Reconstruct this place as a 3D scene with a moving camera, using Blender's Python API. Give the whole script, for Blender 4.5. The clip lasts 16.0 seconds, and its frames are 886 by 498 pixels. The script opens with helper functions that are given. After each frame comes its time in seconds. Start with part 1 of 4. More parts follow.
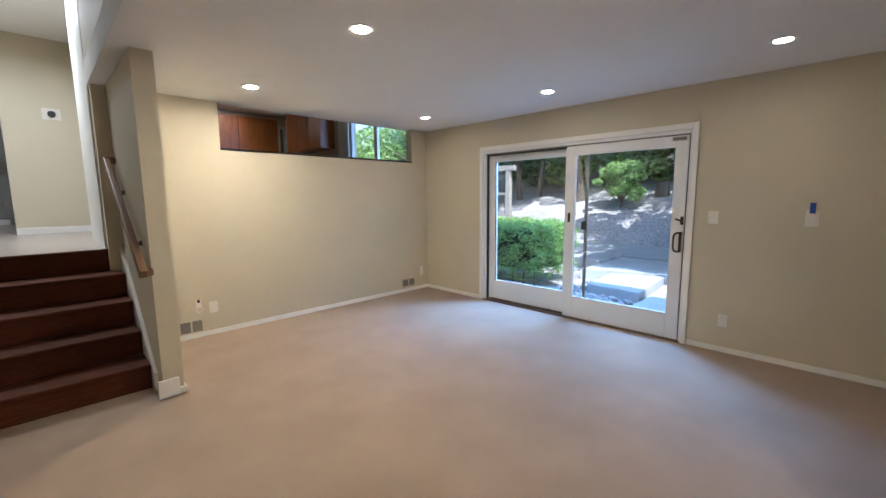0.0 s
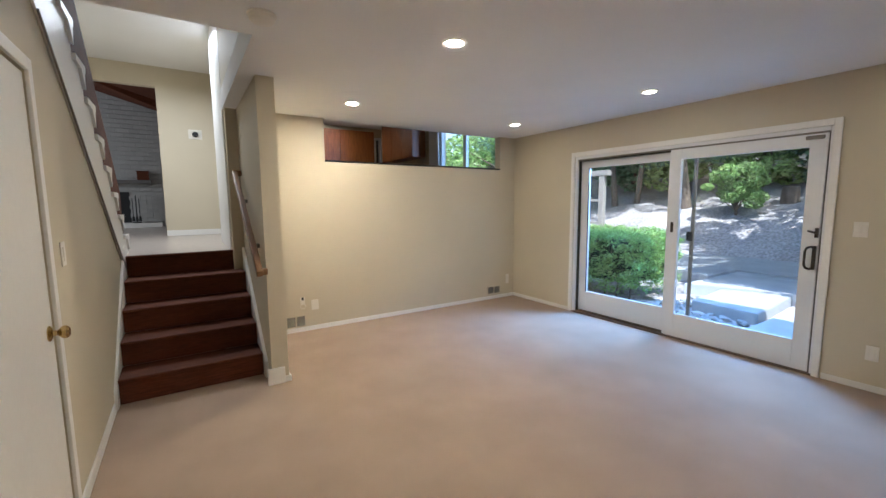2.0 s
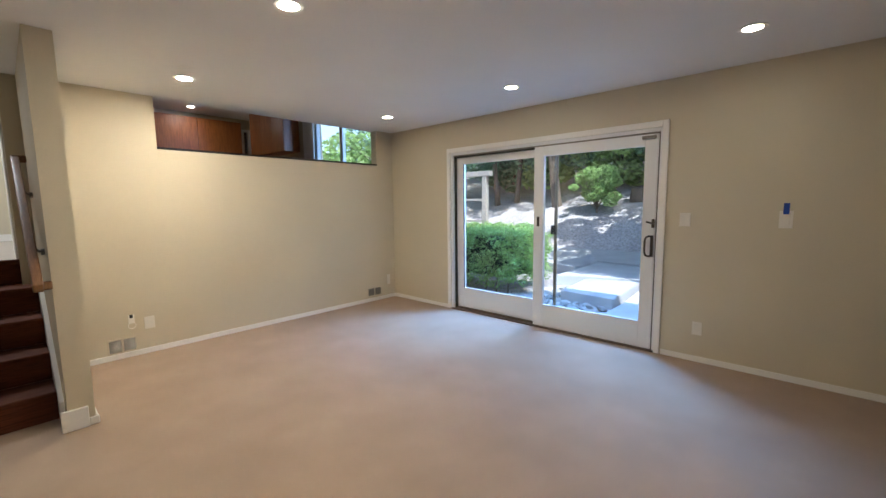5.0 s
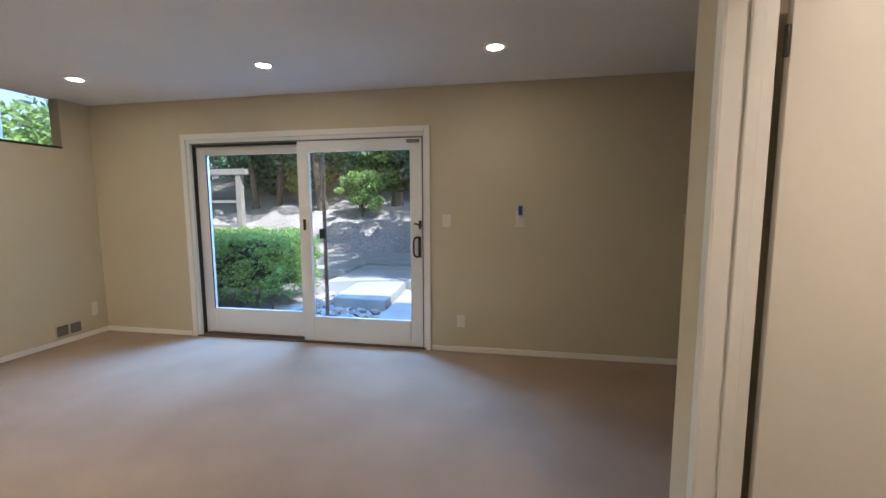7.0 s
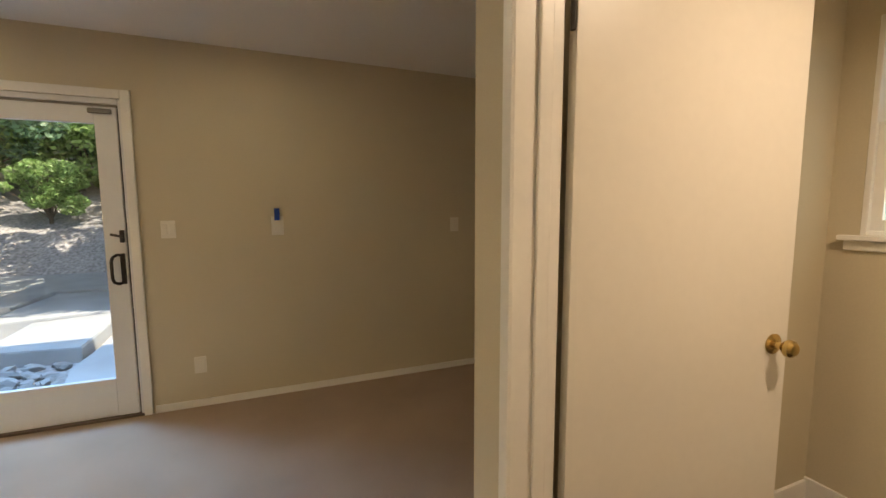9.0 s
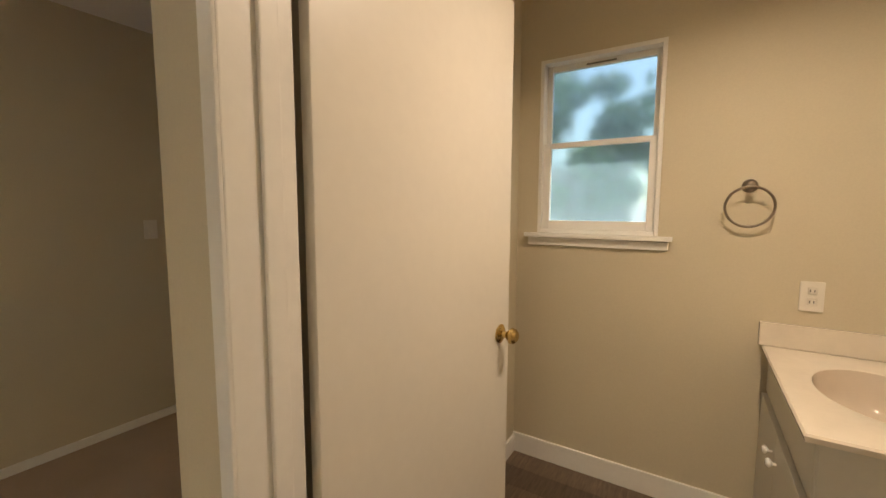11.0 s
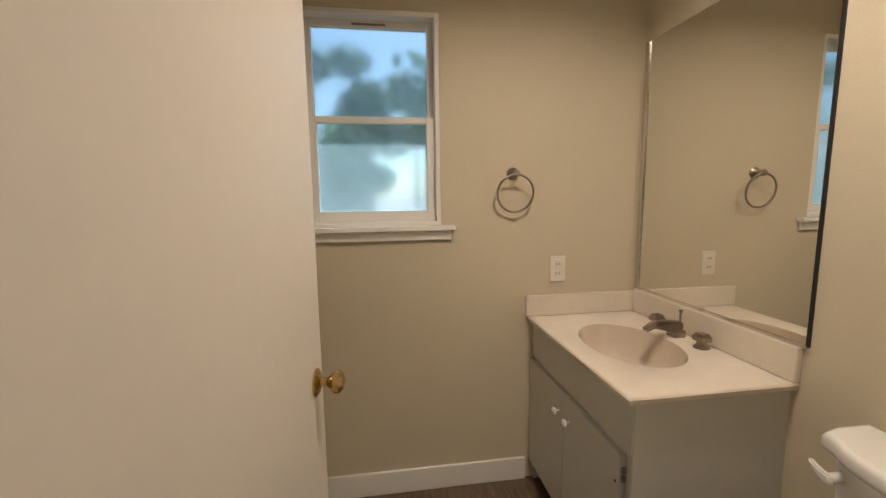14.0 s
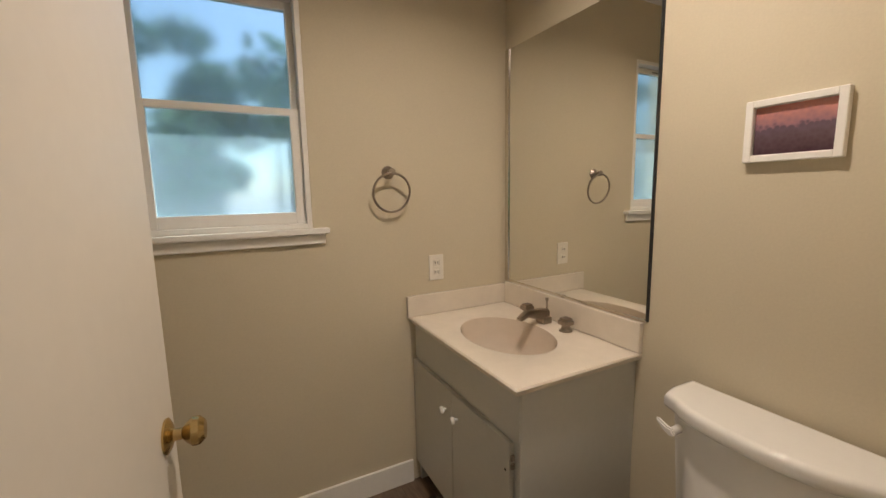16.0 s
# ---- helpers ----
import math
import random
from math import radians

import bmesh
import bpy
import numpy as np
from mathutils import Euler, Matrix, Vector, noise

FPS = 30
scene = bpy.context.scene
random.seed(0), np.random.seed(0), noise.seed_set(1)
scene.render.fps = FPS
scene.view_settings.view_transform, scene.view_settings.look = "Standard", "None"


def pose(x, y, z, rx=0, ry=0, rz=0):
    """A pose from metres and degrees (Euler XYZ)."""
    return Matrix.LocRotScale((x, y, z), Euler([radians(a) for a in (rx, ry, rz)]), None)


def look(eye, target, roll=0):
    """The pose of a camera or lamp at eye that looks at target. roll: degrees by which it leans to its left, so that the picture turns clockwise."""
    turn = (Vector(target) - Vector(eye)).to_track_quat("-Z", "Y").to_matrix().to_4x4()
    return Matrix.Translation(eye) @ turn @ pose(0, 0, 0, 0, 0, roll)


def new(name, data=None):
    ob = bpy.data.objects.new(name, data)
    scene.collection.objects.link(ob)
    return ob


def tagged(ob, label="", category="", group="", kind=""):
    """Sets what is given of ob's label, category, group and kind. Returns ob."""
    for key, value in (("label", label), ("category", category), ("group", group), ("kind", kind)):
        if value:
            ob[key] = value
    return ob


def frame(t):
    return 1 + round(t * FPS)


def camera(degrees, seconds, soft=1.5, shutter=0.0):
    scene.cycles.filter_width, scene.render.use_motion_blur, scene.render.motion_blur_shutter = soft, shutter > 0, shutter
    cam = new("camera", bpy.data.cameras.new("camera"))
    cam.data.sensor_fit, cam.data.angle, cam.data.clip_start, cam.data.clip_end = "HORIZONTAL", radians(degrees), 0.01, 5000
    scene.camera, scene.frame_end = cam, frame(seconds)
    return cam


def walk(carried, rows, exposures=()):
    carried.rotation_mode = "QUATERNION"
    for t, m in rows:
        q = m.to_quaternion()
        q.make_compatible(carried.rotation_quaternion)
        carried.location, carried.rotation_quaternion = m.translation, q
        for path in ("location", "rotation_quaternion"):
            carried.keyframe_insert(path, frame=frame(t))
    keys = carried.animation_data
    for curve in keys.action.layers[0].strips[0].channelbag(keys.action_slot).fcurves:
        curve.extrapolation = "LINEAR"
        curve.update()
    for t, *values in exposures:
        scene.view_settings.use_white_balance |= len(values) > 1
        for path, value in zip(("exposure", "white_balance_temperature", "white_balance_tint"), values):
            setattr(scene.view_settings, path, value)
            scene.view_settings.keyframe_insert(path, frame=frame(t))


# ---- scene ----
cam = camera(95.4, 16.0)
PATH = [
    (0, (0.213, 0.214, 1.46), (1.612, 1.62, 1.203), -0.5),
    (0.5, (0.209, 0.217, 1.479), (1.512, 1.714, 1.232), -0.5),
    (1, (0.207, 0.224, 1.475), (1.411, 1.805, 1.244), -0.5),
    (1.5, (0.207, 0.22, 1.47), (1.329, 1.861, 1.246), -0.5),
    (2, (0.204, 0.217, 1.478), (1.277, 1.89, 1.254), -0.5),
    (2.5, (0.2, 0.231, 1.467), (1.248, 1.92, 1.248), -0.5),
    (3, (0.219, 0.249, 1.45), (1.262, 1.942, 1.233), -0.5),
    (3.2, (0.234, 0.251, 1.452), (1.281, 1.941, 1.231), -0.5),
    (5.3, (0.631, 0.267, 1.411), (2.18, 1.511, 1.187), -0.5),
    (5.5, (0.668, 0.281, 1.414), (2.275, 1.45, 1.188), -0.3),
    (6, (0.741, 0.384, 1.407), (2.515, 1.279, 1.184), -0.3),
    (6.5, (0.815, 0.426, 1.391), (2.705, 1.043, 1.178), -0.3),
    (7, (0.89, 0.456, 1.387), (2.847, 0.81, 1.175), -0.2),
    (7.5, (1.01, 0.432, 1.395), (2.995, 0.527, 1.169), -0.1),
    (8, (1.163, 0.385, 1.386), (3.147, 0.246, 1.171), -0.0),
    (8.5, (1.294, 0.353, 1.385), (3.241, -0.051, 1.172), -0.1),
    (9, (1.435, 0.368, 1.378), (3.288, -0.358, 1.181), -0.2),
    (9.5, (1.504, 0.362, 1.37), (3.196, -0.688, 1.192), -0.2),
    (9.8, (1.563, 0.326, 1.376), (3.149, -0.878, 1.183), -0.0),
    (10.2, (1.606, 0.293, 1.379), (3.01, -1.117, 1.182), 0.1),
    (12.3, (1.763, 0.044, 1.387), (2.37, -1.849, 1.168), -0.3),
    (12.5, (1.791, 0.022, 1.389), (2.328, -1.891, 1.157), -0.5),
    (13, (1.879, -0.034, 1.384), (2.174, -1.998, 1.141), -0.6),
    (13.5, (1.985, -0.082, 1.388), (1.959, -2.065, 1.133), -0.7),
    (14, (2.053, -0.119, 1.385), (1.765, -2.081, 1.129), -0.7),
    (14.5, (2.092, -0.16, 1.384), (1.557, -2.07, 1.122), -0.7),
    (15, (2.102, -0.185, 1.385), (1.374, -2.029, 1.121), -0.7),
    (15.5, (2.095, -0.203, 1.387), (1.255, -1.998, 1.118), -0.8),
    (16, (2.076, -0.204, 1.395), (1.172, -1.966, 1.116), -1.1),
]
EXPOSURES = [(0, 1.28, 5750, 10), (5.5, 1.24, 6000, 10), (8, 0.90, 6900, 10), (9.5, 1.0, 8300, 10), (12.5, 0.7, 6600, 10), (14, 0.62, 6500, 10), (16, 0.58, 6400, 10)]
walk(cam, [(t, look(eye, target, roll)) for t, eye, target, roll in PATH], EXPOSURES)

# ---- plan, in metres ----
EAST, NORTH, WEST, CEIL = 4.6, 4.987, -0.307, 2.468
B_WEST, B_EAST, B_SOUTH, B_NORTH, B_FACE = 0.85, 2.485, -1.888, -0.305, -0.172
LAND, UP_CEIL = 1.0, 3.6

# ---- world and lights ----
world = bpy.data.worlds.new("sky")
scene.world = world
world.use_nodes = True
sky = world.node_tree.nodes.new("ShaderNodeTexSky")
sky.sky_type, sky.sun_disc = "NISHITA", False
SUN_ELEV, SUN_AZ = 58, 215          # degrees above the horizon; clockwise from +y
sky.sun_elevation, sky.sun_rotation = radians(SUN_ELEV), radians(SUN_AZ)
world.node_tree.links.new(sky.outputs[0], world.node_tree.nodes["Background"].inputs[0])
world.node_tree.nodes["Background"].inputs[1].default_value = 0.15


def lamp(name, kind, m, energy, color=(1, 1, 1), size=0.1, spread=180):
    data = bpy.data.lights.new(name, kind)
    data.energy, data.color = energy, color
    if kind == "AREA":
        data.shape, data.size, data.spread = "DISK", size, radians(spread)
    elif kind == "SUN":
        data.angle = radians(0.6)
    else:
        data.shadow_soft_size = size
    ob = new(name, data)
    ob.matrix_world = m
    return ob


sun_from = Vector((math.sin(radians(SUN_AZ)) * math.cos(radians(SUN_ELEV)), math.cos(radians(SUN_AZ)) * math.cos(radians(SUN_ELEV)), math.sin(radians(SUN_ELEV))))
lamp("sun", "SUN", look(sun_from * 30, (0, 0, 0)), 4.6, (1.0, 0.97, 0.92))

WARM = (1.0, 0.86, 0.68)
CANS = [(1.69, 2.38), (1.68, 4.146), (3.83, 4.15), (3.82, 2.38), (3.79, 0.615)]
# added fill in place of daylight on the landing; no fitting there
lamp("landing_daylight_fill", "AREA", look((0.0, 6.3, 3.58), (-0.1, 6.4, 0)), 21, (0.93, 0.97, 1.0), 1.1, 160)
lamp("patio_door_sky_lamp", "AREA", look((5.9, 2.9, 3.1), (3.4, 3.1, 0.2)), 160, (0.24, 0.50, 1.0), 1.2)
# added fill that brightens the fireplace room; the wall behind has no window
lamp("lounge_fill", "AREA", look((-3.9, 10.2, 2.6), (0, 10.2, 2.2)), 22, (0.93, 0.97, 1.0), 1.4)
lamp("bath_lamp", "AREA", look((1.47, -0.90, CEIL - 0.03), (1.47, -0.90, 0)), 8.2, (1.0, 0.83, 0.69), 0.08, 152)

# ---- materials ----


def mat(name, color, rough=0.6, metal=0.0, grain=0.0, grain_size=60.0, blotch=0.0, blotch_size=1.5, bump=0.0, bump_size=None, random_value=0.0,
        stretch=(1, 1, 1), spec=0.5, island=0.0, coat=0.0):
    m = bpy.data.materials.new(name)
    m.use_nodes = True
    nt, p = m.node_tree, m.node_tree.nodes["Principled BSDF"]
    p.inputs["Roughness"].default_value, p.inputs["Metallic"].default_value = rough, metal
    p.inputs["Specular IOR Level"].default_value, p.inputs["Coat Weight"].default_value = spec, coat
    p.inputs["Base Color"].default_value = (*color, 1)
    coord = nt.nodes.new("ShaderNodeTexCoord")
    mapping = nt.nodes.new("ShaderNodeMapping")
    mapping.inputs["Scale"].default_value = stretch
    nt.links.new(coord.outputs["Object"], mapping.inputs[0])

    def noise_at(size, detail=4.0):
        n = nt.nodes.new("ShaderNodeTexNoise")
        n.inputs["Scale"].default_value, n.inputs["Detail"].default_value = size, detail
        nt.links.new(mapping.outputs[0], n.inputs["Vector"])
        return n.outputs["Fac"]

    value = None

    def add(source, low, high, from_low=0.3, from_high=0.7):
        nonlocal value
        r = nt.nodes.new("ShaderNodeMapRange")
        r.inputs["From Min"].default_value, r.inputs["From Max"].default_value = from_low, from_high
        r.inputs["To Min"].default_value, r.inputs["To Max"].default_value = low, high
        nt.links.new(source, r.inputs["Value"])
        out = r.outputs[0]
        if value is not None:
            mul = nt.nodes.new("ShaderNodeMath")
            mul.operation = "MULTIPLY"
            nt.links.new(value, mul.inputs[0])
            nt.links.new(out, mul.inputs[1])
            out = mul.outputs[0]
        value = out

    if grain:
        add(noise_at(grain_size), 1 - grain, 1 + grain)
    if blotch:
        add(noise_at(blotch_size, 3.0), 1 - blotch, 1 + blotch)
    if random_value:
        info = nt.nodes.new("ShaderNodeObjectInfo")
        add(info.outputs["Random"], 1 - random_value, 1 + random_value, 0, 1)
    if island:
        geo = nt.nodes.new("ShaderNodeNewGeometry")
        add(geo.outputs["Random Per Island"], 1 - island, 1 + island, 0, 1)
    if value is not None:
        hsv = nt.nodes.new("ShaderNodeHueSaturation")
        hsv.inputs["Color"].default_value = (*color, 1)
        nt.links.new(value, hsv.inputs["Value"])
        nt.links.new(hsv.outputs[0], p.inputs["Base Color"])
    if bump:
        b = nt.nodes.new("ShaderNodeBump")
        b.inputs["Strength"].default_value, b.inputs["Distance"].default_value = bump, 0.004
        nt.links.new(noise_at(bump_size or grain_size, 5.0), b.inputs["Height"])
        nt.links.new(b.outputs[0], p.inputs["Normal"])
    return m


def glow(name, color, strength):
    m = bpy.data.materials.new(name)
    m.use_nodes = True
    p = m.node_tree.nodes["Principled BSDF"]
    p.inputs["Base Color"].default_value = (0.8, 0.8, 0.8, 1)
    p.inputs["Emission Color"].default_value, p.inputs["Emission Strength"].default_value = (*color, 1), strength
    return m


def clear_glass(name, gloss, tint=(0.97, 0.99, 0.98)):
    m = bpy.data.materials.new(name)
    m.use_nodes = True
    nt = m.node_tree
    nt.nodes.remove(nt.nodes["Principled BSDF"])
    clear, shine, mix = nt.nodes.new("ShaderNodeBsdfTransparent"), nt.nodes.new("ShaderNodeBsdfGlossy"), nt.nodes.new("ShaderNodeMixShader")
    clear.inputs[0].default_value = (*tint, 1)
    shine.inputs["Roughness"].default_value, mix.inputs[0].default_value = 0.01, gloss
    nt.links.new(clear.outputs[0], mix.inputs[1])
    nt.links.new(shine.outputs[0], mix.inputs[2])
    nt.links.new(mix.outputs[0], nt.nodes["Material Output"].inputs[0])
    return m


def frosted_glass(name, rough):
    """Pebbled glass that blurs what lies behind it and scatters some of the daylight."""
    m = mat(name, (0.78, 0.96, 1.0), rough)
    nt = m.node_tree
    p = nt.nodes["Principled BSDF"]
    p.inputs["Transmission Weight"].default_value, p.inputs["IOR"].default_value = 1.0, 1.25
    veil, blend = nt.nodes.new("ShaderNodeBsdfTranslucent"), nt.nodes.new("ShaderNodeMixShader")
    veil.inputs["Color"].default_value = (0.62, 0.87, 1.0, 1)
    blend.inputs[0].default_value = 0.20
    nt.links.new(p.outputs[0], blend.inputs[1])
    nt.links.new(veil.outputs[0], blend.inputs[2])
    nt.links.new(blend.outputs[0], nt.nodes["Material Output"].inputs[0])
    return m


PAINT = mat("beige_wall_paint", (0.60, 0.532, 0.397), 0.62, grain=0.02, grain_size=140, blotch=0.03, blotch_size=1.3, bump=0.10, bump_size=180, spec=0.35)
CEILING = mat("white_ceiling_paint", (0.83, 0.82, 0.80), 0.8, grain=0.02, grain_size=120, blotch=0.02, bump=0.12, bump_size=150, spec=0.2)
TRIM = mat("white_trim_paint", (0.83, 0.81, 0.77), 0.35, grain=0.015, grain_size=40, blotch=0.02, bump=0.04, bump_size=90)
DOOR_WHITE = mat("white_door_paint", (0.76, 0.72, 0.65), 0.38, grain=0.012, grain_size=30, blotch=0.02, bump=0.05, bump_size=120)
CARPET = mat("tan_carpet", (0.408, 0.309, 0.234), 0.95, grain=0.16, grain_size=420, blotch=0.07, blotch_size=2.2, bump=0.9, bump_size=330, spec=0.08)
DARK_WOOD = mat("dark_stained_wood", (0.095, 0.030, 0.014), 0.7, grain=0.28, grain_size=10, blotch=0.12, stretch=(1.2, 14, 14), bump=0.08, bump_size=14, random_value=0.12, spec=0.15)
CABINET_WOOD = mat("orange_brown_wood", (0.30, 0.105, 0.030), 0.4, grain=0.2, grain_size=7, blotch=0.1, stretch=(9, 9, 1.0), bump=0.04, bump_size=9)
RAIL_WOOD = mat("oak_rail_wood", (0.22, 0.115, 0.050), 0.4, grain=0.2, grain_size=12, stretch=(14, 1.5, 1.5), bump=0.05)
PLANK = mat("brown_vinyl_plank", (0.125, 0.088, 0.062), 0.45, grain=0.30, grain_size=9, blotch=0.15, blotch_size=4, stretch=(10, 1.2, 1), bump=0.06, random_value=0.28)
LANDING = mat("pale_polished_floor", (0.42, 0.36, 0.31), 0.28, grain=0.08, grain_size=12, blotch=0.06)
BRASS = mat("polished_brass", (0.56, 0.40, 0.17), 0.25, 1.0, grain=0.05, grain_size=30)
NICKEL = mat("brushed_nickel", (0.36, 0.31, 0.26), 0.28, 1.0, grain=0.06, grain_size=60)
CHROME = mat("polished_chrome", (0.72, 0.68, 0.62), 0.16, 1.0, grain=0.04, grain_size=50)
BRONZE = mat("dark_bronze", (0.05, 0.042, 0.037), 0.4, 0.6, grain=0.1)
BLACK = mat("black_paint", (0.012, 0.012, 0.013), 0.5, grain=0.1)
SHADOW_GAP = mat("dark_olive_gap_shade", (0.035, 0.033, 0.02), 0.8, grain=0.1)
PLASTIC = mat("ivory_plastic", (0.76, 0.72, 0.64), 0.3, grain=0.01)
GREY_METAL = mat("grey_painted_metal", (0.22, 0.20, 0.17), 0.45, 0.3, grain=0.08)
SLIDER_WHITE = mat("white_slider_paint", (0.76, 0.76, 0.76), 0.35, grain=0.012, grain_size=40, bump=0.03)
PORCELAIN = mat("white_porcelain", (0.80, 0.78, 0.74), 0.08, grain=0.005, coat=0.4)
MARBLE = mat("cream_cultured_marble", (0.74, 0.67, 0.57), 0.16, grain=0.02, grain_size=25, blotch=0.03, blotch_size=5, coat=0.3)
VANITY = mat("grey_white_cabinet_paint", (0.60, 0.585, 0.53), 0.35, grain=0.015, grain_size=40, bump=0.04, bump_size=80)
BONE = mat("bone_coloured_basin", (0.64, 0.55, 0.45), 0.14, grain=0.02, grain_size=25, coat=0.4)
MIRROR = mat("silvered_mirror", (0.86, 0.86, 0.82), 0.012, 1.0)
BLUE_TAPE = mat("blue_masking_tape", (0.01, 0.055, 0.32), 0.7, grain=0.08)
CONCRETE = mat("pale_concrete", (0.37, 0.38, 0.40), 0.85, grain=0.10, grain_size=70, blotch=0.12, blotch_size=2.0, bump=0.25, bump_size=90, random_value=0.06)
MULCH = mat("leaf_litter_ground", (0.33, 0.31, 0.32), 0.95, grain=0.45, grain_size=16, blotch=0.25, blotch_size=0.7, bump=1.0, bump_size=22)
STONE = mat("grey_river_stone", (0.27, 0.265, 0.27), 0.6, grain=0.15, grain_size=40, random_value=0.45, bump=0.1)
BARK = mat("grey_bark", (0.13, 0.10, 0.08), 0.9, grain=0.3, grain_size=14, blotch=0.2, stretch=(4, 4, 0.7), bump=0.8, bump_size=18)
HEDGE_LEAF = mat("light_green_hedge_leaf", (0.25, 0.40, 0.12), 0.45, island=0.5)
BUSH_LEAF = mat("yellow_green_bush_leaf", (0.28, 0.42, 0.16), 0.45, island=0.4)
TREE_LEAF = mat("dark_green_tree_leaf", (0.15, 0.26, 0.16), 0.5, island=0.55)
WEATHERED = mat("weathered_grey_wood", (0.30, 0.28, 0.26), 0.85, grain=0.15, grain_size=14, stretch=(6, 6, 1))
FENCE = mat("pale_grey_fence_stain", (0.30, 0.34, 0.40), 0.8, grain=0.15, grain_size=14, stretch=(6, 6, 1), random_value=0.1)
PALE_BRICK = mat("white_painted_brick", (0.40, 0.39, 0.37), 0.7, grain=0.06, island=0.07, bump=0.2)
GLASS = clear_glass("clear_pane", 0.05)
FROST = frosted_glass("frosted_pane", 0.25)
LIT = glow("lit_led_lens", (1.0, 0.87, 0.66), 52.0)
LIT_BRIGHT = glow("lit_bright_led_lens", (1.0, 0.87, 0.66), 430.0)
LIT_DIM = glow("lit_kitchen_lens", (1.0, 0.88, 0.72), 130.0)
for leaf in (HEDGE_LEAF, BUSH_LEAF, TREE_LEAF):      # light shines through thin leaves
    nt = leaf.node_tree
    p = nt.nodes["Principled BSDF"]
    through_light, blend = nt.nodes.new("ShaderNodeBsdfTranslucent"), nt.nodes.new("ShaderNodeMixShader")
    nt.links.new(p.inputs["Base Color"].links[0].from_socket, through_light.inputs["Color"])
    blend.inputs[0].default_value = 0.4
    nt.links.new(p.outputs[0], blend.inputs[1])
    nt.links.new(through_light.outputs[0], blend.inputs[2])
    nt.links.new(blend.outputs[0], nt.nodes["Material Output"].inputs[0])

# ---- building helpers ----


def box(bm, x0, x1, y0, y1, z0, z1, bevel=0.0, seg=1):
    r = bmesh.ops.create_cube(bm, size=1.0)
    m = Matrix.LocRotScale(((x0 + x1) / 2, (y0 + y1) / 2, (z0 + z1) / 2), None, (abs(x1 - x0), abs(y1 - y0), abs(z1 - z0)))
    bmesh.ops.transform(bm, matrix=m, verts=r["verts"])
    if bevel:
        edges = list({e for v in r["verts"] for e in v.link_edges})
        bmesh.ops.bevel(bm, geom=edges, offset=bevel, segments=seg, affect="EDGES", profile=0.6)
    return bm


def boxes(*rows, bevel=0.0, seg=1):
    bm = bmesh.new()
    for row in rows:
        one = box(bmesh.new(), *row, bevel=bevel, seg=seg)
        mesh = bpy.data.meshes.new("t")
        one.to_mesh(mesh)
        one.free()
        bm.from_mesh(mesh)
        bpy.data.meshes.remove(mesh)
    return bm


def rod(bm, a, b, r, r2=None, n=14):
    a, b = Vector(a), Vector(b)
    m = Matrix.Translation((a + b) / 2) @ (b - a).to_track_quat("Z", "Y").to_matrix().to_4x4()
    bmesh.ops.create_cone(bm, cap_ends=True, segments=n, radius1=r, radius2=r if r2 is None else r2, depth=(b - a).length, matrix=m)
    return bm


def lathe(profile, m=Matrix.Identity(4), n=28, caps=True):
    """A turned shape about z from (radius, height) pairs."""
    bm = bmesh.new()
    rings = []
    for r, z in profile:
        rings.append([bm.verts.new(m @ Vector((r * math.cos(2 * math.pi * k / n), r * math.sin(2 * math.pi * k / n), z))) for k in range(n)])
    for low, high in zip(rings, rings[1:]):
        for k in range(n):
            bm.faces.new((low[k], low[(k + 1) % n], high[(k + 1) % n], high[k]))
    if caps and profile[0][0] > 1e-4:
        bm.faces.new(rings[0][::-1])
    if caps and profile[-1][0] > 1e-4:
        bm.faces.new(rings[-1])
    bmesh.ops.remove_doubles(bm, verts=bm.verts, dist=1e-5)
    return bm


def prism(points, axis, low, high):
    """A flat outline of (a, b) pairs pushed along an axis: x takes (y, z), y takes (x, z), z takes (x, y)."""
    bm = bmesh.new()

    def place(a, b, c):
        return {"x": (c, a, b), "y": (a, c, b), "z": (a, b, c)}[axis]

    near = [bm.verts.new(place(a, b, low)) for a, b in points]
    far = [bm.verts.new(place(a, b, high)) for a, b in points]
    bm.faces.new(near)
    bm.faces.new(far[::-1])
    for k in range(len(points)):
        j = (k + 1) % len(points)
        bm.faces.new((near[k], near[j], far[j], far[k]))
    bmesh.ops.recalc_face_normals(bm, faces=bm.faces)
    return bm


def mesh_of(name, bm, material, smooth=False):
    mesh = bpy.data.meshes.new(name)
    bmesh.ops.recalc_face_normals(bm, faces=bm.faces)
    bm.to_mesh(mesh)
    bm.free()
    mesh.materials.append(material)
    if smooth:
        mesh.polygons.foreach_set("use_smooth", [True] * len(mesh.polygons))
        mesh.set_sharp_from_angle(angle=radians(38))
    return mesh


def part(name, bm, material, parent, label="", smooth=False):
    ob = new(name, mesh_of(name, bm, material, smooth))
    if parent:
        ob.parent = parent
        ob.matrix_parent_inverse = parent.matrix_basis.inverted()
    return tagged(ob, label)


def thing(name, label, category, at=(0, 0, 0), group="", kind=""):
    ob = new(name)
    ob.empty_display_size = 0.05
    ob.location = at
    ob.matrix_basis = Matrix.Translation(at)
    return tagged(ob, label, category, group, kind)


def structure(name, bm, material, label, category="wall", smooth=False):
    return tagged(new(name, mesh_of(name, bm, material, smooth)), label, category, kind="structure")


# ---- floors ----
structure("floor", boxes((WEST - 0.1, EAST + 0.05, B_FACE, NORTH + 0.05, -0.12, 0), (2.5, EAST + 0.05, -2.3, B_FACE, -0.12, 0)), CARPET, "tan wall-to-wall carpet with soft worn pile", "floor")
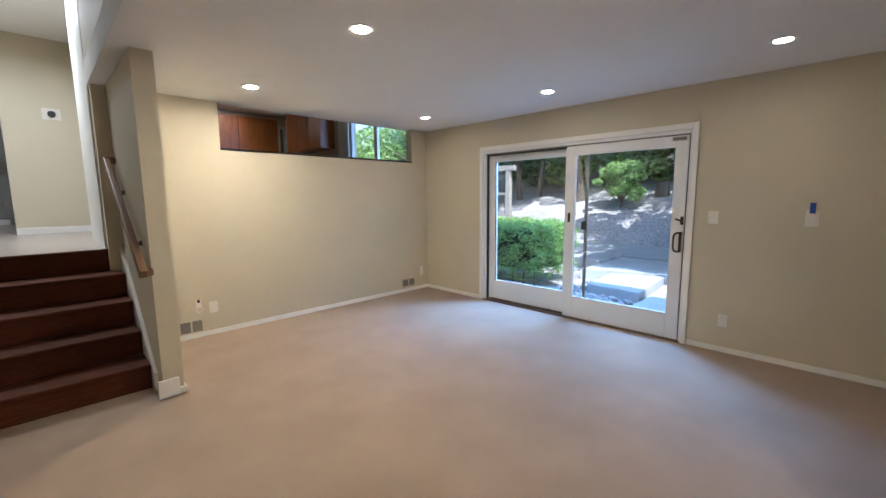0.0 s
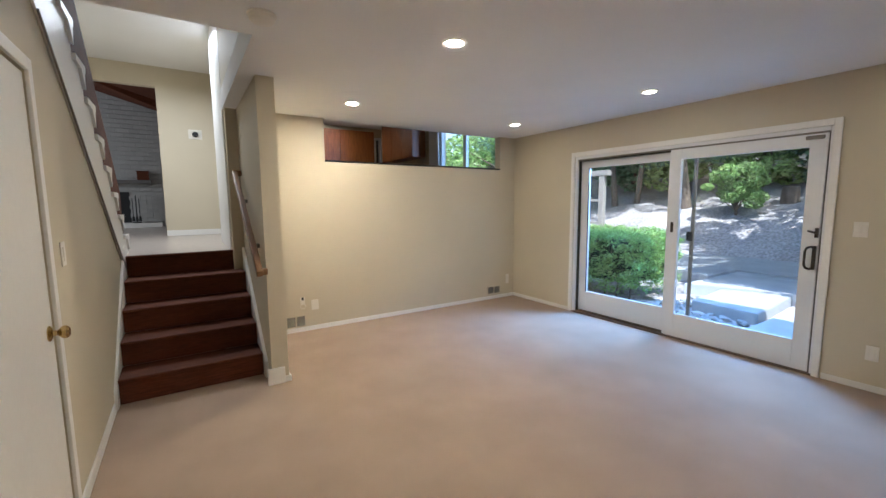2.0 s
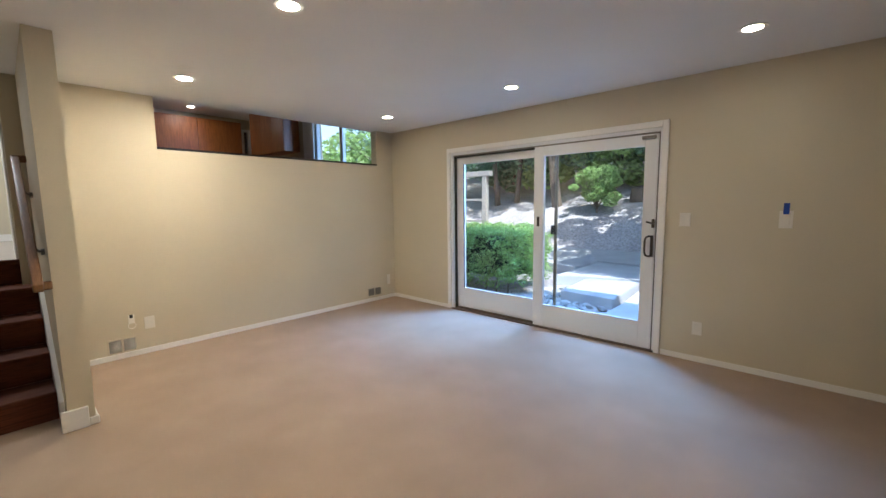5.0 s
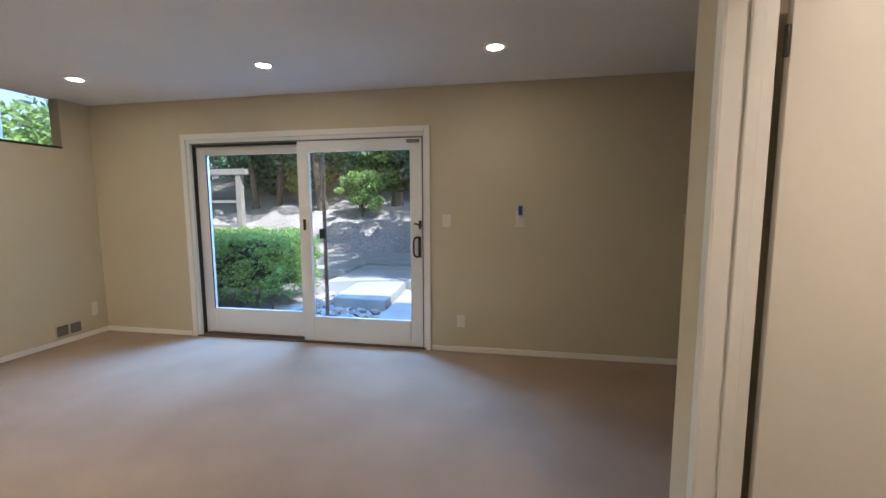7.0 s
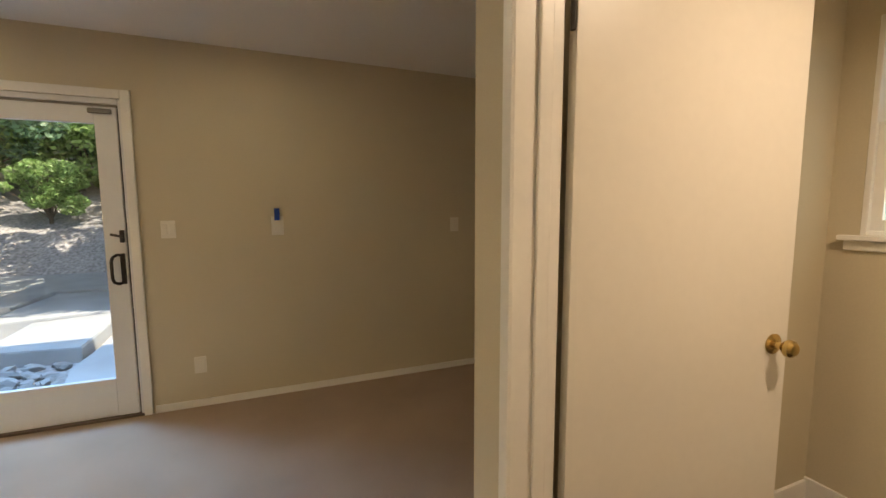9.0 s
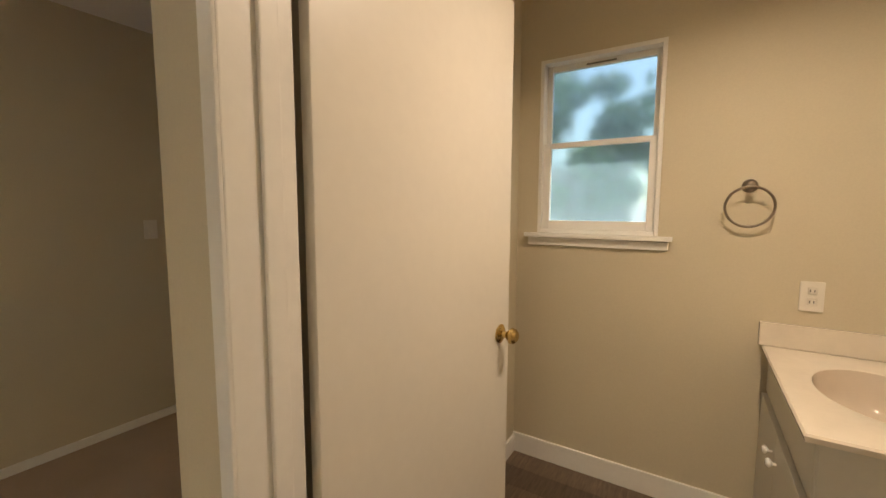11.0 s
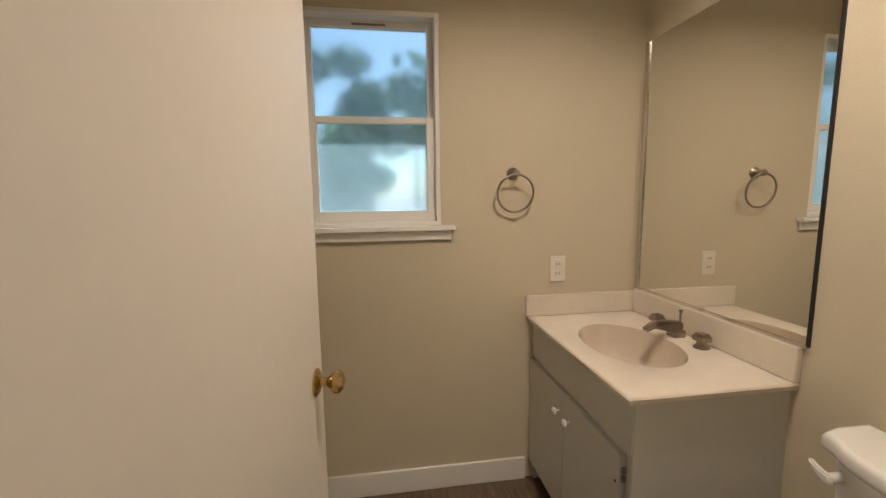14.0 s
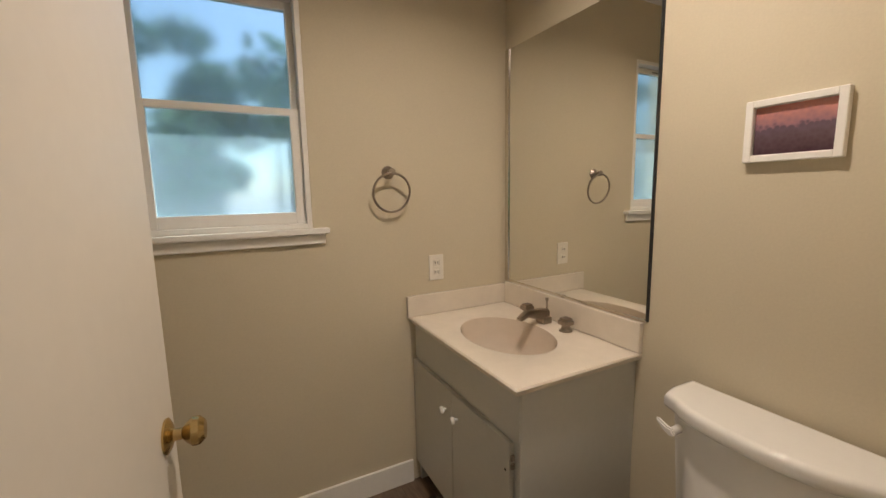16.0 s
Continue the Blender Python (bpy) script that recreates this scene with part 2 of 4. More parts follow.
# ---- outer walls: daylight openings go through them ----
D0, D1, DTOP = 1.296, 3.82, 2.07      # the sliding door's opening
structure("wall_east", boxes((EAST, EAST + 0.16, -2.3, D0, -0.2, 2.7), (EAST, EAST + 0.16, D1, NORTH + 0.12, -0.2, 2.7), (EAST, EAST + 0.16, D0, D1, DTOP, 2.7),
          (EAST, EAST + 0.16, D0, D1, -0.2, -0.015)), PAINT, "beige painted wall round a sliding glass door")
C0, C1, CZ = 1.638, 4.307, 1.993      # the slot under the ceiling
structure("wall_north", boxes((0.63, C0, NORTH, NORTH + 0.12, 0, CEIL), (C1, EAST, NORTH, NORTH + 0.12, 0, CEIL), (C0, C1, NORTH, NORTH + 0.12, 0, CZ - 0.018)), PAINT,
          "beige painted wall with a long open slot under the ceiling")
structure("slot_ledge", boxes((C0, C1 - 0.001, NORTH - 0.008, NORTH + 0.13, CZ - 0.016, CZ + 0.004), bevel=0.003), BRONZE, "dark cap along the slot's sill", "trim")
structure("wall_pier", boxes((0.735, 0.868, 3.68, NORTH - 0.002, 0, CEIL)), PAINT, "beige wall end beside the steps")
structure("wall_south", boxes((WEST, 1.45, B_NORTH, B_FACE, 0, CEIL), (2.33, 2.545, B_NORTH, B_FACE, 0, CEIL), (1.45, 2.33, B_NORTH, B_FACE, 2.12, CEIL)), PAINT, "beige wall with the bathroom doorway")
structure("wall_alcove", boxes((2.485, 2.545, -2.3, B_NORTH, 0, CEIL), (2.545, EAST, -2.3, -2.2, 0, CEIL)), PAINT, "beige wall closing the room's recess")
# west wall under the upper flight, with the closet doorway
K0, K1, KTOP = 1.83, 2.60, 2.04
structure("wall_west", boxes((WEST - 0.1, WEST, B_NORTH, K0, 0, CEIL), (WEST - 0.1, WEST, K0, K1, KTOP, CEIL)), PAINT, "beige wall with a closet doorway")
structure("wall_under_stairs", prism([(K1, 0), (5.05, 0), (5.05, 0.905), (2.876, 2.36), (2.67, 2.5), (K1, 2.5)], "x", WEST - 0.1, WEST), PAINT, "beige wall under the upper flight of stairs")
structure("closet_back", boxes((WEST - 0.9, WEST - 0.85, 1.5, 2.9, 0, CEIL)), PAINT, "beige closet back wall")

# ---- ceilings, with the stairwell left open ----
HX0, HX1, HY0 = WEST - 1.0, 0.615, 2.90
structure("ceiling", boxes((WEST - 1.1, EAST, -2.3, HY0, CEIL, CEIL + 0.2), (HX1, EAST, HY0, NORTH + 0.12, CEIL, CEIL + 0.2)), CEILING, "white painted ceiling", "ceiling")
structure("wall_stairwell", boxes((HX1, HX1 + 0.1, HY0, 5.06, CEIL + 0.2, UP_CEIL), (HX0, HX1 + 0.1, HY0 - 0.1, HY0, CEIL + 0.2, UP_CEIL), (HX0 - 0.1, HX0, HY0 - 0.1, 8.0, 0, UP_CEIL)), PAINT,
          "beige stairwell walls above the ceiling")
structure("trim_landing", boxes((0.615, 0.74, 5.11, 6.35, LAND, UP_CEIL), bevel=0.004), TRIM, "white painted cased wall end on the landing", "trim")
structure("ceiling_upper", boxes((HX0 - 0.1, 0.95, HY0 - 0.1, 8.1, UP_CEIL, UP_CEIL + 0.1), (-4.0, 0.95, 8.1, 12.2, 4.3, 4.4)), CEILING, "white upper ceiling", "ceiling")
structure("floor_landing", boxes((HX0, 0.735, 5.125, 8.0, LAND - 0.15, LAND), (-4.0, 0.95, 8.0, 12.0, LAND - 0.15, LAND - 0.002)), LANDING, "pale shiny landing floor", "floor")
structure("wall_landing", boxes((-0.03, 0.95, 8.0, 8.12, LAND, UP_CEIL + 0.1), (HX0, -0.03, 8.0, 8.12, 3.30, UP_CEIL + 0.8), (0.80, 0.92, 5.12, 8.0, LAND, UP_CEIL)), PAINT, "beige landing wall with a wide opening")
structure("baseboard_landing", boxes((-0.03, 0.80, 7.985, 8.0, LAND, LAND + 0.09), bevel=0.003), TRIM, "white baseboard on the landing", "baseboard")

# ---- baseboards and casings ----
BB = 0.052
structure("baseboard", boxes((0.884, EAST - 0.013, NORTH - 0.013, NORTH, 0, BB), (EAST - 0.013, EAST, -2.2, 1.235, 0, BB), (EAST - 0.013, EAST, 3.885, NORTH, 0, BB), bevel=0.004, seg=2), TRIM, "thin white baseboard", "baseboard")
structure("baseboard_west", boxes((WEST, WEST + 0.013, K1 + 0.06, 3.82, 0, BB + 0.02), bevel=0.004), TRIM, "white baseboard", "baseboard")
structure("trim_pier", boxes((0.70, 0.835, 3.655, 3.68, 0, 0.135), (0.835, 0.885, 3.666, 3.68, 0, BB), (0.868, 0.883, 3.68, NORTH - 0.013, 0, BB), bevel=0.004), TRIM, "white plinth block at the wall end", "trim")


def trim_set(name, label, at, rows):
    """A door's casing: each board is a part."""
    t = thing(name, label, "door casing", at, kind="structure")
    for pname, row in rows:
        part(pname, boxes(row, bevel=0.004, seg=2), TRIM, t)


trim_set("door_casing_slider", "white casing round the sliding door", (EAST, 2.55, 0), [
    ("side_board", (EAST - 0.02, EAST, D0 - 0.05, D0, 0, DTOP + 0.055)), ("side_board", (EAST - 0.02, EAST, D1, D1 + 0.05, 0, DTOP + 0.055)), ("head_board", (EAST - 0.02, EAST, D0, D1, DTOP, DTOP + 0.055))])
trim_set("door_casing_bath", "white painted casing and jamb of the bathroom door", (1.88, B_FACE, 0), [
    ("side_board", (2.312, 2.356, B_FACE, B_FACE + 0.018, 0, 2.165)), ("jamb", (2.310, 2.3295, B_NORTH, B_FACE + 0.012, 0, 2.12)), ("door_stop", (2.298, 2.3098, B_FACE - 0.095, B_FACE - 0.055, 0, 2.10)),
    ("head_board", (1.45, 2.312, B_FACE, B_FACE + 0.018, 2.12, 2.165)), ("side_board", (1.405, 1.45, B_FACE, B_FACE + 0.018, 0, 2.165)), ("jamb", (1.4505, 1.47, B_NORTH, B_FACE, 0, 2.10)), ("head_jamb", (1.47, 2.310, B_NORTH, B_FACE, 2.10, 2.1195))])
trim_set("door_casing_closet", "white closet door casing", (WEST, 2.2, 0), [
    ("side_board", (WEST, WEST + 0.015, K1, K1 + 0.055, 0, KTOP + 0.055)), ("side_board", (WEST, WEST + 0.015, K0 - 0.055, K0, 0, KTOP + 0.055)), ("head_board", (WEST, WEST + 0.015, K0, K1, KTOP, KTOP + 0.055))])


# ---- the sliding glass door ----
def knob_profile():
    return [(0.0, 0.0), (0.033, 0.0), (0.034, 0.004), (0.026, 0.009), (0.012, 0.014), (0.011, 0.028), (0.020, 0.036), (0.028, 0.046), (0.027, 0.058), (0.018, 0.067), (0.0, 0.069)]


def sash(parent, x0, x1, y0, y1, z0, z1, side, top, bottom, material, name="sash_frame"):
    bm = boxes((x0, x1, y0, y0 + side, z0, z1), (x0, x1, y1 - side, y1, z0, z1), (x0 + 0.001, x1 - 0.001, y0 + side, y1 - side, z1 - top, z1), (x0 + 0.001, x1 - 0.001, y0 + side, y1 - side, z0, z0 + bottom), bevel=0.004, seg=2)
    return part(name, bm, material, parent)


def pane(parent, x0, x1, y0, y1, z0, z1, material=None):
    ob = part("pane", boxes((x0, x1, y0, y1, z0, z1)), material or GLASS, parent, "clear glass pane")
    ob.visible_shadow = False
    return ob


def sliding_door():
    d = thing("sliding_glass_door", "white sliding patio door with two glass panels and dark handle", "door", (EAST, 2.55, 0))
    part("outer_frame", boxes((EAST, EAST + 0.15, D0, D0 + 0.02, 0, DTOP), (EAST, EAST + 0.15, D1 - 0.04, D1, 0, DTOP), (EAST, EAST + 0.15, D0 + 0.02, D1 - 0.04, DTOP - 0.035, DTOP), bevel=0.003), SLIDER_WHITE, d)
    part("head_track", boxes((EAST + 0.01, EAST + 0.11, D0 + 0.02, D1 - 0.04, DTOP - 0.05, DTOP - 0.036), bevel=0.002), GREY_METAL, d, "grey metal head track")
    part("threshold", boxes((EAST - 0.015, EAST + 0.15, D0, D1, -0.015, 0.014), (EAST + 0.045, EAST + 0.055, D0, D1, 0.014, 0.03), bevel=0.002), mat("brown_threshold", (0.10, 0.065, 0.045), 0.5, grain=0.2), d, "brown threshold with a raised track")
    # dark strips paint the shade between the outer frame and the panels
    for y0, y1 in ((D0 + 0.0205, D0 + 0.0335), (D1 - 0.048, D1 - 0.0405)):
        part("weatherstrip", boxes((EAST + 0.03, EAST + 0.074, y0, y1, 0.016, DTOP - 0.05)), SHADOW_GAP, d, "dark strip painting the shade in the frame gap")
    part("weatherstrip", boxes((EAST + 0.012, EAST + 0.074, 2.59, D1 - 0.057, DTOP - 0.066, DTOP - 0.051)), SHADOW_GAP, d, "dark strip painting the shade in the frame gap")
    fixed = sash(d, EAST + 0.075, EAST + 0.115, 2.50, D1 - 0.04, 0.03, DTOP - 0.05, 0.125, 0.10, 0.265, SLIDER_WHITE, "fixed_panel")
    pane(fixed, EAST + 0.092, EAST + 0.098, 2.62, D1 - 0.16, 0.29, DTOP - 0.145)
    part("glazing_strip", boxes((EAST + 0.068, EAST + 0.0755, D1 - 0.172, D1 - 0.163, 0.29, DTOP - 0.15)), BLACK, fixed)
    slide = sash(d, EAST + 0.012, EAST + 0.052, D0 + 0.034, 2.585, 0.016, DTOP - 0.05, 0.115, 0.105, 0.255, SLIDER_WHITE, "sliding_panel")
    pane(slide, EAST + 0.029, EAST + 0.035, D0 + 0.13, 2.475, 0.265, DTOP - 0.15)
    hb = boxes((EAST - 0.004, EAST + 0.012, 1.340, 1.366, 0.90, 1.10), bevel=0.005, seg=2)
    loop = [(0.0, 0.915), (0.020, 0.905), (0.042, 0.918), (0.050, 0.945), (0.050, 1.055), (0.042, 1.082), (0.020, 1.095), (0.0, 1.085)]
    for (u0, z0), (u1, z1) in zip(loop, loop[1:]):
        rod(hb, (EAST - 0.004 - u0 * 0.9, 1.353 + u0 * 0.9, z0), (EAST - 0.004 - u1 * 0.9, 1.353 + u1 * 0.9, z1), 0.009)
    part("pull_handle", hb, BRONZE, slide, "dark bronze pull handle", True)
    lb = boxes((EAST - 0.004, EAST + 0.012, 1.335, 1.36, 1.17, 1.25), bevel=0.004)
    rod(lb, (EAST - 0.02, 1.347, 1.21), (EAST - 0.02, 1.40, 1.225), 0.008)
    rod(lb, (EAST - 0.022, 1.347, 1.21), (EAST + 0.002, 1.347, 1.21), 0.008)
    part("thumb_latch", lb, BRONZE, slide, "dark bronze thumb latch")
    part("edge_pull", boxes((EAST + 0.002, EAST + 0.012, 2.515, 2.545, 1.15, 1.26), bevel=0.005, seg=2), BRONZE, slide, "small dark recessed pull")
    part("security_latch", boxes((EAST - 0.008, EAST + 0.012, 1.35, 1.47, 1.975, 2.005), bevel=0.004), GREY_METAL, slide, "grey security latch")
    screen = sash(d, EAST + 0.122, EAST + 0.142, 2.36, D1 - 0.05, 0.02, DTOP - 0.045, 0.035, 0.04, 0.05, GREY_METAL, "screen_frame")
    part("screen_latch", boxes((EAST + 0.112, EAST + 0.122, 2.37, 2.43, 1.06, 1.16), bevel=0.004), BLACK, screen)


sliding_door()


# ---- ceiling cans and small fixtures ----
def can_light(x, y, z=CEIL, lit=None):
    c = thing("recessed_light", "lit round recessed ceiling light with white trim", "light", (x, y, z - 0.004), "recessed ceiling lights")
    part("trim_ring", lathe([(0.0525, -0.003), (0.075, -0.005), (0.079, 0.0), (0.076, 0.0035), (0.0525, 0.0035)], Matrix.Translation((x, y, z - 0.004)), caps=False), TRIM, c, "", True)
    part("lens", lathe([(0.0, -0.002), (0.052, -0.002), (0.052, 0.002), (0.0, 0.002)], Matrix.Translation((x, y, z - 0.004))), lit or LIT, c, "glowing lens")


for cx, cy in CANS:
    can_light(cx, cy, CEIL, LIT_BRIGHT if cx < 2 else LIT)
can_light(3.24, 9.35, 3.36, LIT_DIM)

sm = thing("smoke_detector", "round white smoke detector on the ceiling", "smoke detector", (0.62, 2.6, CEIL))
part("base", lathe([(0.0, 0.0), (0.072, 0.0), (0.074, -0.008), (0.070, -0.012), (0.0, -0.012)], Matrix.Translation((0.62, 2.6, CEIL))), PLASTIC, sm, "", True)
part("cover", lathe([(0.066, -0.012), (0.064, -0.030), (0.05, -0.042), (0.0, -0.045)], Matrix.Translation((0.62, 2.6, CEIL))), PLASTIC, sm, "", True)


def wall_plate(name, label, category, wall, u, z, w=0.075, h=0.118, kind="rocker", group=""):
    """A cover plate on the east wall (u along y), the north wall (u along x), the bathroom's south wall or the west wall."""
    m = {"east": pose(EAST, u, z, 0, 0, -90), "north": pose(u, NORTH, z), "bath": pose(u, B_SOUTH, z, 0, 0, 180), "west": pose(WEST, u, z, 0, 0, 90), "landing": pose(u, 8.0, z)}[wall]
    t = thing(name, label, category, m.translation, group)

    def put(pname, bm, material, plabel=""):
        bmesh.ops.transform(bm, matrix=m, verts=bm.verts)
        part(pname, bm, material, t, plabel)
    put("cover_plate", boxes((-w / 2, w / 2, -0.007, 0, -h / 2, h / 2), bevel=0.003, seg=2), PLASTIC)
    if kind == "rocker":
        put("rocker", boxes((-0.017, 0.017, -0.011, -0.006, -0.034, 0.034), bevel=0.002), PLASTIC)
    elif kind == "double":
        for s in (-0.023, 0.023):
            put("rocker", boxes((s - 0.016, s + 0.016, -0.011, -0.006, -0.034, 0.034), bevel=0.002), PLASTIC)
    elif kind == "outlet":
        for s in (-0.022, 0.022):
            put("receptacle", boxes((-0.016, 0.016, -0.010, -0.006, s - 0.015, s + 0.015), bevel=0.004), PLASTIC)
            put("slot", boxes((-0.008, -0.005, -0.0115, -0.009, s - 0.004, s + 0.006)), BLACK)
            put("slot", boxes((0.005, 0.008, -0.0115, -0.009, s - 0.004, s + 0.006)), BLACK)
    elif kind == "remote":
        put("keypad", boxes((-0.024, 0.024, -0.016, -0.006, -0.042, 0.042), bevel=0.004, seg=2), PLASTIC)
        for k in range(3):
            put("button", boxes((-0.012, 0.012, -0.018, -0.0155, -0.03 + 0.02 * k, -0.02 + 0.02 * k)), PLASTIC)
        put("tape_strip", boxes((-0.019, 0.017, -0.0185, -0.0165, 0.040, 0.125)), BLUE_TAPE, "strip of blue masking tape")
    elif kind == "thermostat":
        put("dial", lathe([(0.0, 0.0), (0.042, 0.0), (0.042, 0.02), (0.036, 0.026), (0.0, 0.026)], pose(0, -0.006, 0, 90)), BLACK, "round black dial")
    elif kind == "jack":
        put("jack", boxes((-0.012, 0.012, -0.016, -0.006, 0.012, 0.045), bevel=0.002), BLACK)
        loop = bmesh.new()
        for k in range(14):
            a, b = 2 * math.pi * k / 14, 2 * math.pi * (k + 1) / 14
            rod(loop, (0.03 * math.cos(a), -0.014, -0.06 + 0.03 * math.sin(a)), (0.03 * math.cos(b), -0.014, -0.06 + 0.03 * math.sin(b)), 0.004, n=6)
        put("cable_loop", loop, PLASTIC)
    return t


wall_plate("light_switch", "ivory light switch plate on the beige wall", "switch", "east", 1.09, 1.25, 0.085, 0.118, "double")
wall_plate("remote_control", "white wall remote stuck up with blue tape", "remote", "east", 0.417, 1.262, 0.083, 0.135, "remote")
wall_plate("light_switch", "ivory light switch plate in the dim corner", "switch", "east", -0.975, 1.25)
wall_plate("wall_outlet", "ivory blank wall outlet cover low on the wall", "outlet", "east", 0.955, 0.30, 0.075, 0.118, "rocker")
wall_plate("wall_outlet", "ivory outlet cover near the vent", "outlet", "north", 1.448, 0.30, 0.085, 0.12, "blank")
wall_plate("cable_jack", "open cable jack with a short loose loop", "jack", "north", 1.308, 0.36, 0.05, 0.085, "jack")
wall_plate("wall_outlet", "narrow ivory outlet cover in the corner", "outlet", "north", 4.466, 0.285, 0.06, 0.15, "rocker")
wall_plate("light_switch", "ivory switch plate beside the closet door", "switch", "west", 2.87, 1.25)
wall_plate("thermostat", "white thermostat plate with a round black dial", "thermostat", "landing", 0.455, 2.62, 0.19, 0.15, "thermostat")
wall_plate("bathroom_outlet", "white duplex outlet above the vanity", "outlet", "bath", 1.252, 1.045, 0.075, 0.12, "outlet")


def vent(x0, x1, z0, z1):
    v = thing("floor_vent", "grey metal wall register with two louvred halves", "vent", ((x0 + x1) / 2, NORTH, z0), "wall registers")
    part("rim", boxes((x0, x1, NORTH - 0.008, NORTH, z0, z0 + 0.012), (x0, x1, NORTH - 0.008, NORTH, z1 - 0.012, z1), (x0, x0 + 0.01, NORTH - 0.008, NORTH, z0, z1), (x1 - 0.01, x1, NORTH - 0.008, NORTH, z0, z1),
         ((x0 + x1) / 2 - 0.008, (x0 + x1) / 2 + 0.008, NORTH - 0.009, NORTH, z0, z1)), PAINT, v)
    part("backing", boxes((x0 + 0.006, x1 - 0.006, NORTH - 0.002, NORTH - 0.0005, z0 + 0.006, z1 - 0.006)), BLACK, v)
    n = 9
    for k in range(n):
        z = z0 + 0.02 + (z1 - z0 - 0.04) * k / (n - 1)
        part("louvre", prism([(NORTH - 0.007, z - 0.004), (NORTH - 0.002, z + 0.003), (NORTH - 0.002, z + 0.005), (NORTH - 0.007, z - 0.002)], "x", x0 + 0.01, x1 - 0.01), GREY_METAL, v)


vent(1.115, 1.335, 0.055, 0.195)
vent(4.07, 4.32, 0.075, 0.20)

# ---- steps up to the landing ----
SX0, SX1, RISE, GO, SY = WEST + 0.02, 0.708, 0.2, 0.288, 3.94
flight = thing("staircase", "dark-stained wooden steps climbing to the landing", "stairs", (0.16, SY, 0))
for k in range(5):
    y = SY + GO * k
    part("riser", boxes((SX0, SX1, y, y + 0.02, RISE * k, RISE * (k + 1) - 0.028), bevel=0.002), DARK_WOOD, flight)
    if k < 4:
        part("tread", boxes((SX0, SX1, y - 0.028, y + GO + 0.002, RISE * (k + 1) - 0.028, RISE * (k + 1)), bevel=0.009, seg=3), DARK_WOOD, flight)
part("landing_nosing", boxes((SX0, SX1, SY + 4 * GO - 0.028, SY + 4 * GO + 0.03, LAND - 0.03, LAND + 0.002), bevel=0.008, seg=3), DARK_WOOD, flight)
skirt = [(SY - 0.09, 0), (SY - 0.09, 0.14), (SY + 4 * GO - 0.02, LAND + 0.10), (SY + 4 * GO + 0.06, LAND + 0.10), (SY + 4 * GO + 0.06, LAND - 0.2), (SY + 0.15, 0)]
part("skirt_board", prism(skirt, "x", WEST + 0.001, SX0 - 0.001), TRIM, flight, "white skirt board")
part("skirt_board", prism(skirt, "x", SX1 + 0.001, 0.7345), TRIM, flight, "white skirt board")

rail = thing("handrail", "brown wooden handrail on brackets along the steps", "handrail", (0.67, 4.2, 1.3))
ra, rb = Vector((0.672, 3.56, 0.95)), Vector((0.672, 4.86, 1.80))
bm = bmesh.new()
d = rb - ra
box(bm, -0.024, 0.024, -d.length / 2, d.length / 2, -0.03, 0.03, bevel=0.009, seg=3)
bmesh.ops.transform(bm, matrix=Matrix.Translation((ra + rb) / 2) @ pose(0, 0, 0, math.degrees(math.atan2(d.z, d.y))), verts=bm.verts)
part("rail", bm, RAIL_WOOD, rail, "", True)
part("rail_return", boxes((0.650, 0.734, 3.585, 3.63, 0.935, 0.985), bevel=0.006), RAIL_WOOD, rail)
part("rail_return", boxes((0.650, 0.734, 4.835, 4.88, 1.775, 1.83), bevel=0.006), RAIL_WOOD, rail)
for f in (0.3, 0.75):
    q = ra.lerp(rb, f)
    bm = rod(bmesh.new(), q + Vector((0, 0, -0.03)), (0.716, q.y, q.z - 0.07), 0.007)
    rod(bm, (0.716, q.y, q.z - 0.07), (0.734, q.y, q.z - 0.07), 0.02)
    part("bracket", bm, GREY_METAL, rail)

# ---- the upper flight, seen over the wall ----
upper = thing("upper_staircase", "upper stairs with white stringer and dark wood treads", "stairs", (-0.8, 5.3, LAND))
run, rise2 = 0.265, 0.2
steps = [(5.40 - run * k, LAND + rise2 * (k + 1)) for k in range(10)]
out = [(5.42, LAND)]
for y, z in steps:
    out += [(y, z - 0.04), (y - run, z - 0.04)]
yl, zl = out[-1]
low = [(yl, zl - 0.515), (5.05, 0.905), (5.05, LAND)]
part("stringer", prism(out + low, "x", WEST - 0.10, WEST + 0.012), TRIM, upper, "white painted open stringer")
part("stringer_trim", prism([(5.05, 0.892), (5.05, 0.904), (2.85, 2.378), (2.85, 2.366)], "x", WEST + 0.0125, WEST + 0.022), GREY_METAL, upper, "thin dark trim under the stringer")
for y, z in steps:
    part("tread", boxes((WEST - 0.98, WEST - 0.101, y - run - 0.01, y + 0.03, z - 0.04, z), bevel=0.006), DARK_WOOD, upper)
    part("tread_end", prism([(y + 0.035, z - 0.04), (y + 0.04, z - 0.01), (y + 0.03, z), (y - run + 0.01, z), (y - run + 0.01, z - 0.04), (y - 0.10, z - 0.045), (y - 0.04, z - 0.13), (y - 0.012, z - 0.16), (y + 0.004, z - 0.06)], "x", WEST - 0.1, WEST + 0.03), TRIM, upper, "white scrolled tread end")
    part("riser", boxes((WEST - 0.98, WEST - 0.101, y - 0.005, y + 0.012, z - 0.2, z - 0.041)), DARK_WOOD, upper)
y0, z0 = steps[0]
y9, z9 = steps[-1]
part("wall_string", prism([(y0 + 0.06, z0 - 0.1), (y0 + 0.12, z0 + 0.42), (y9 + 0.10, z9 + 0.68), (y9, z9 - 0.1)], "x", WEST - 0.05, WEST - 0.02), DARK_WOOD, upper, "dark wooden board along the steps")


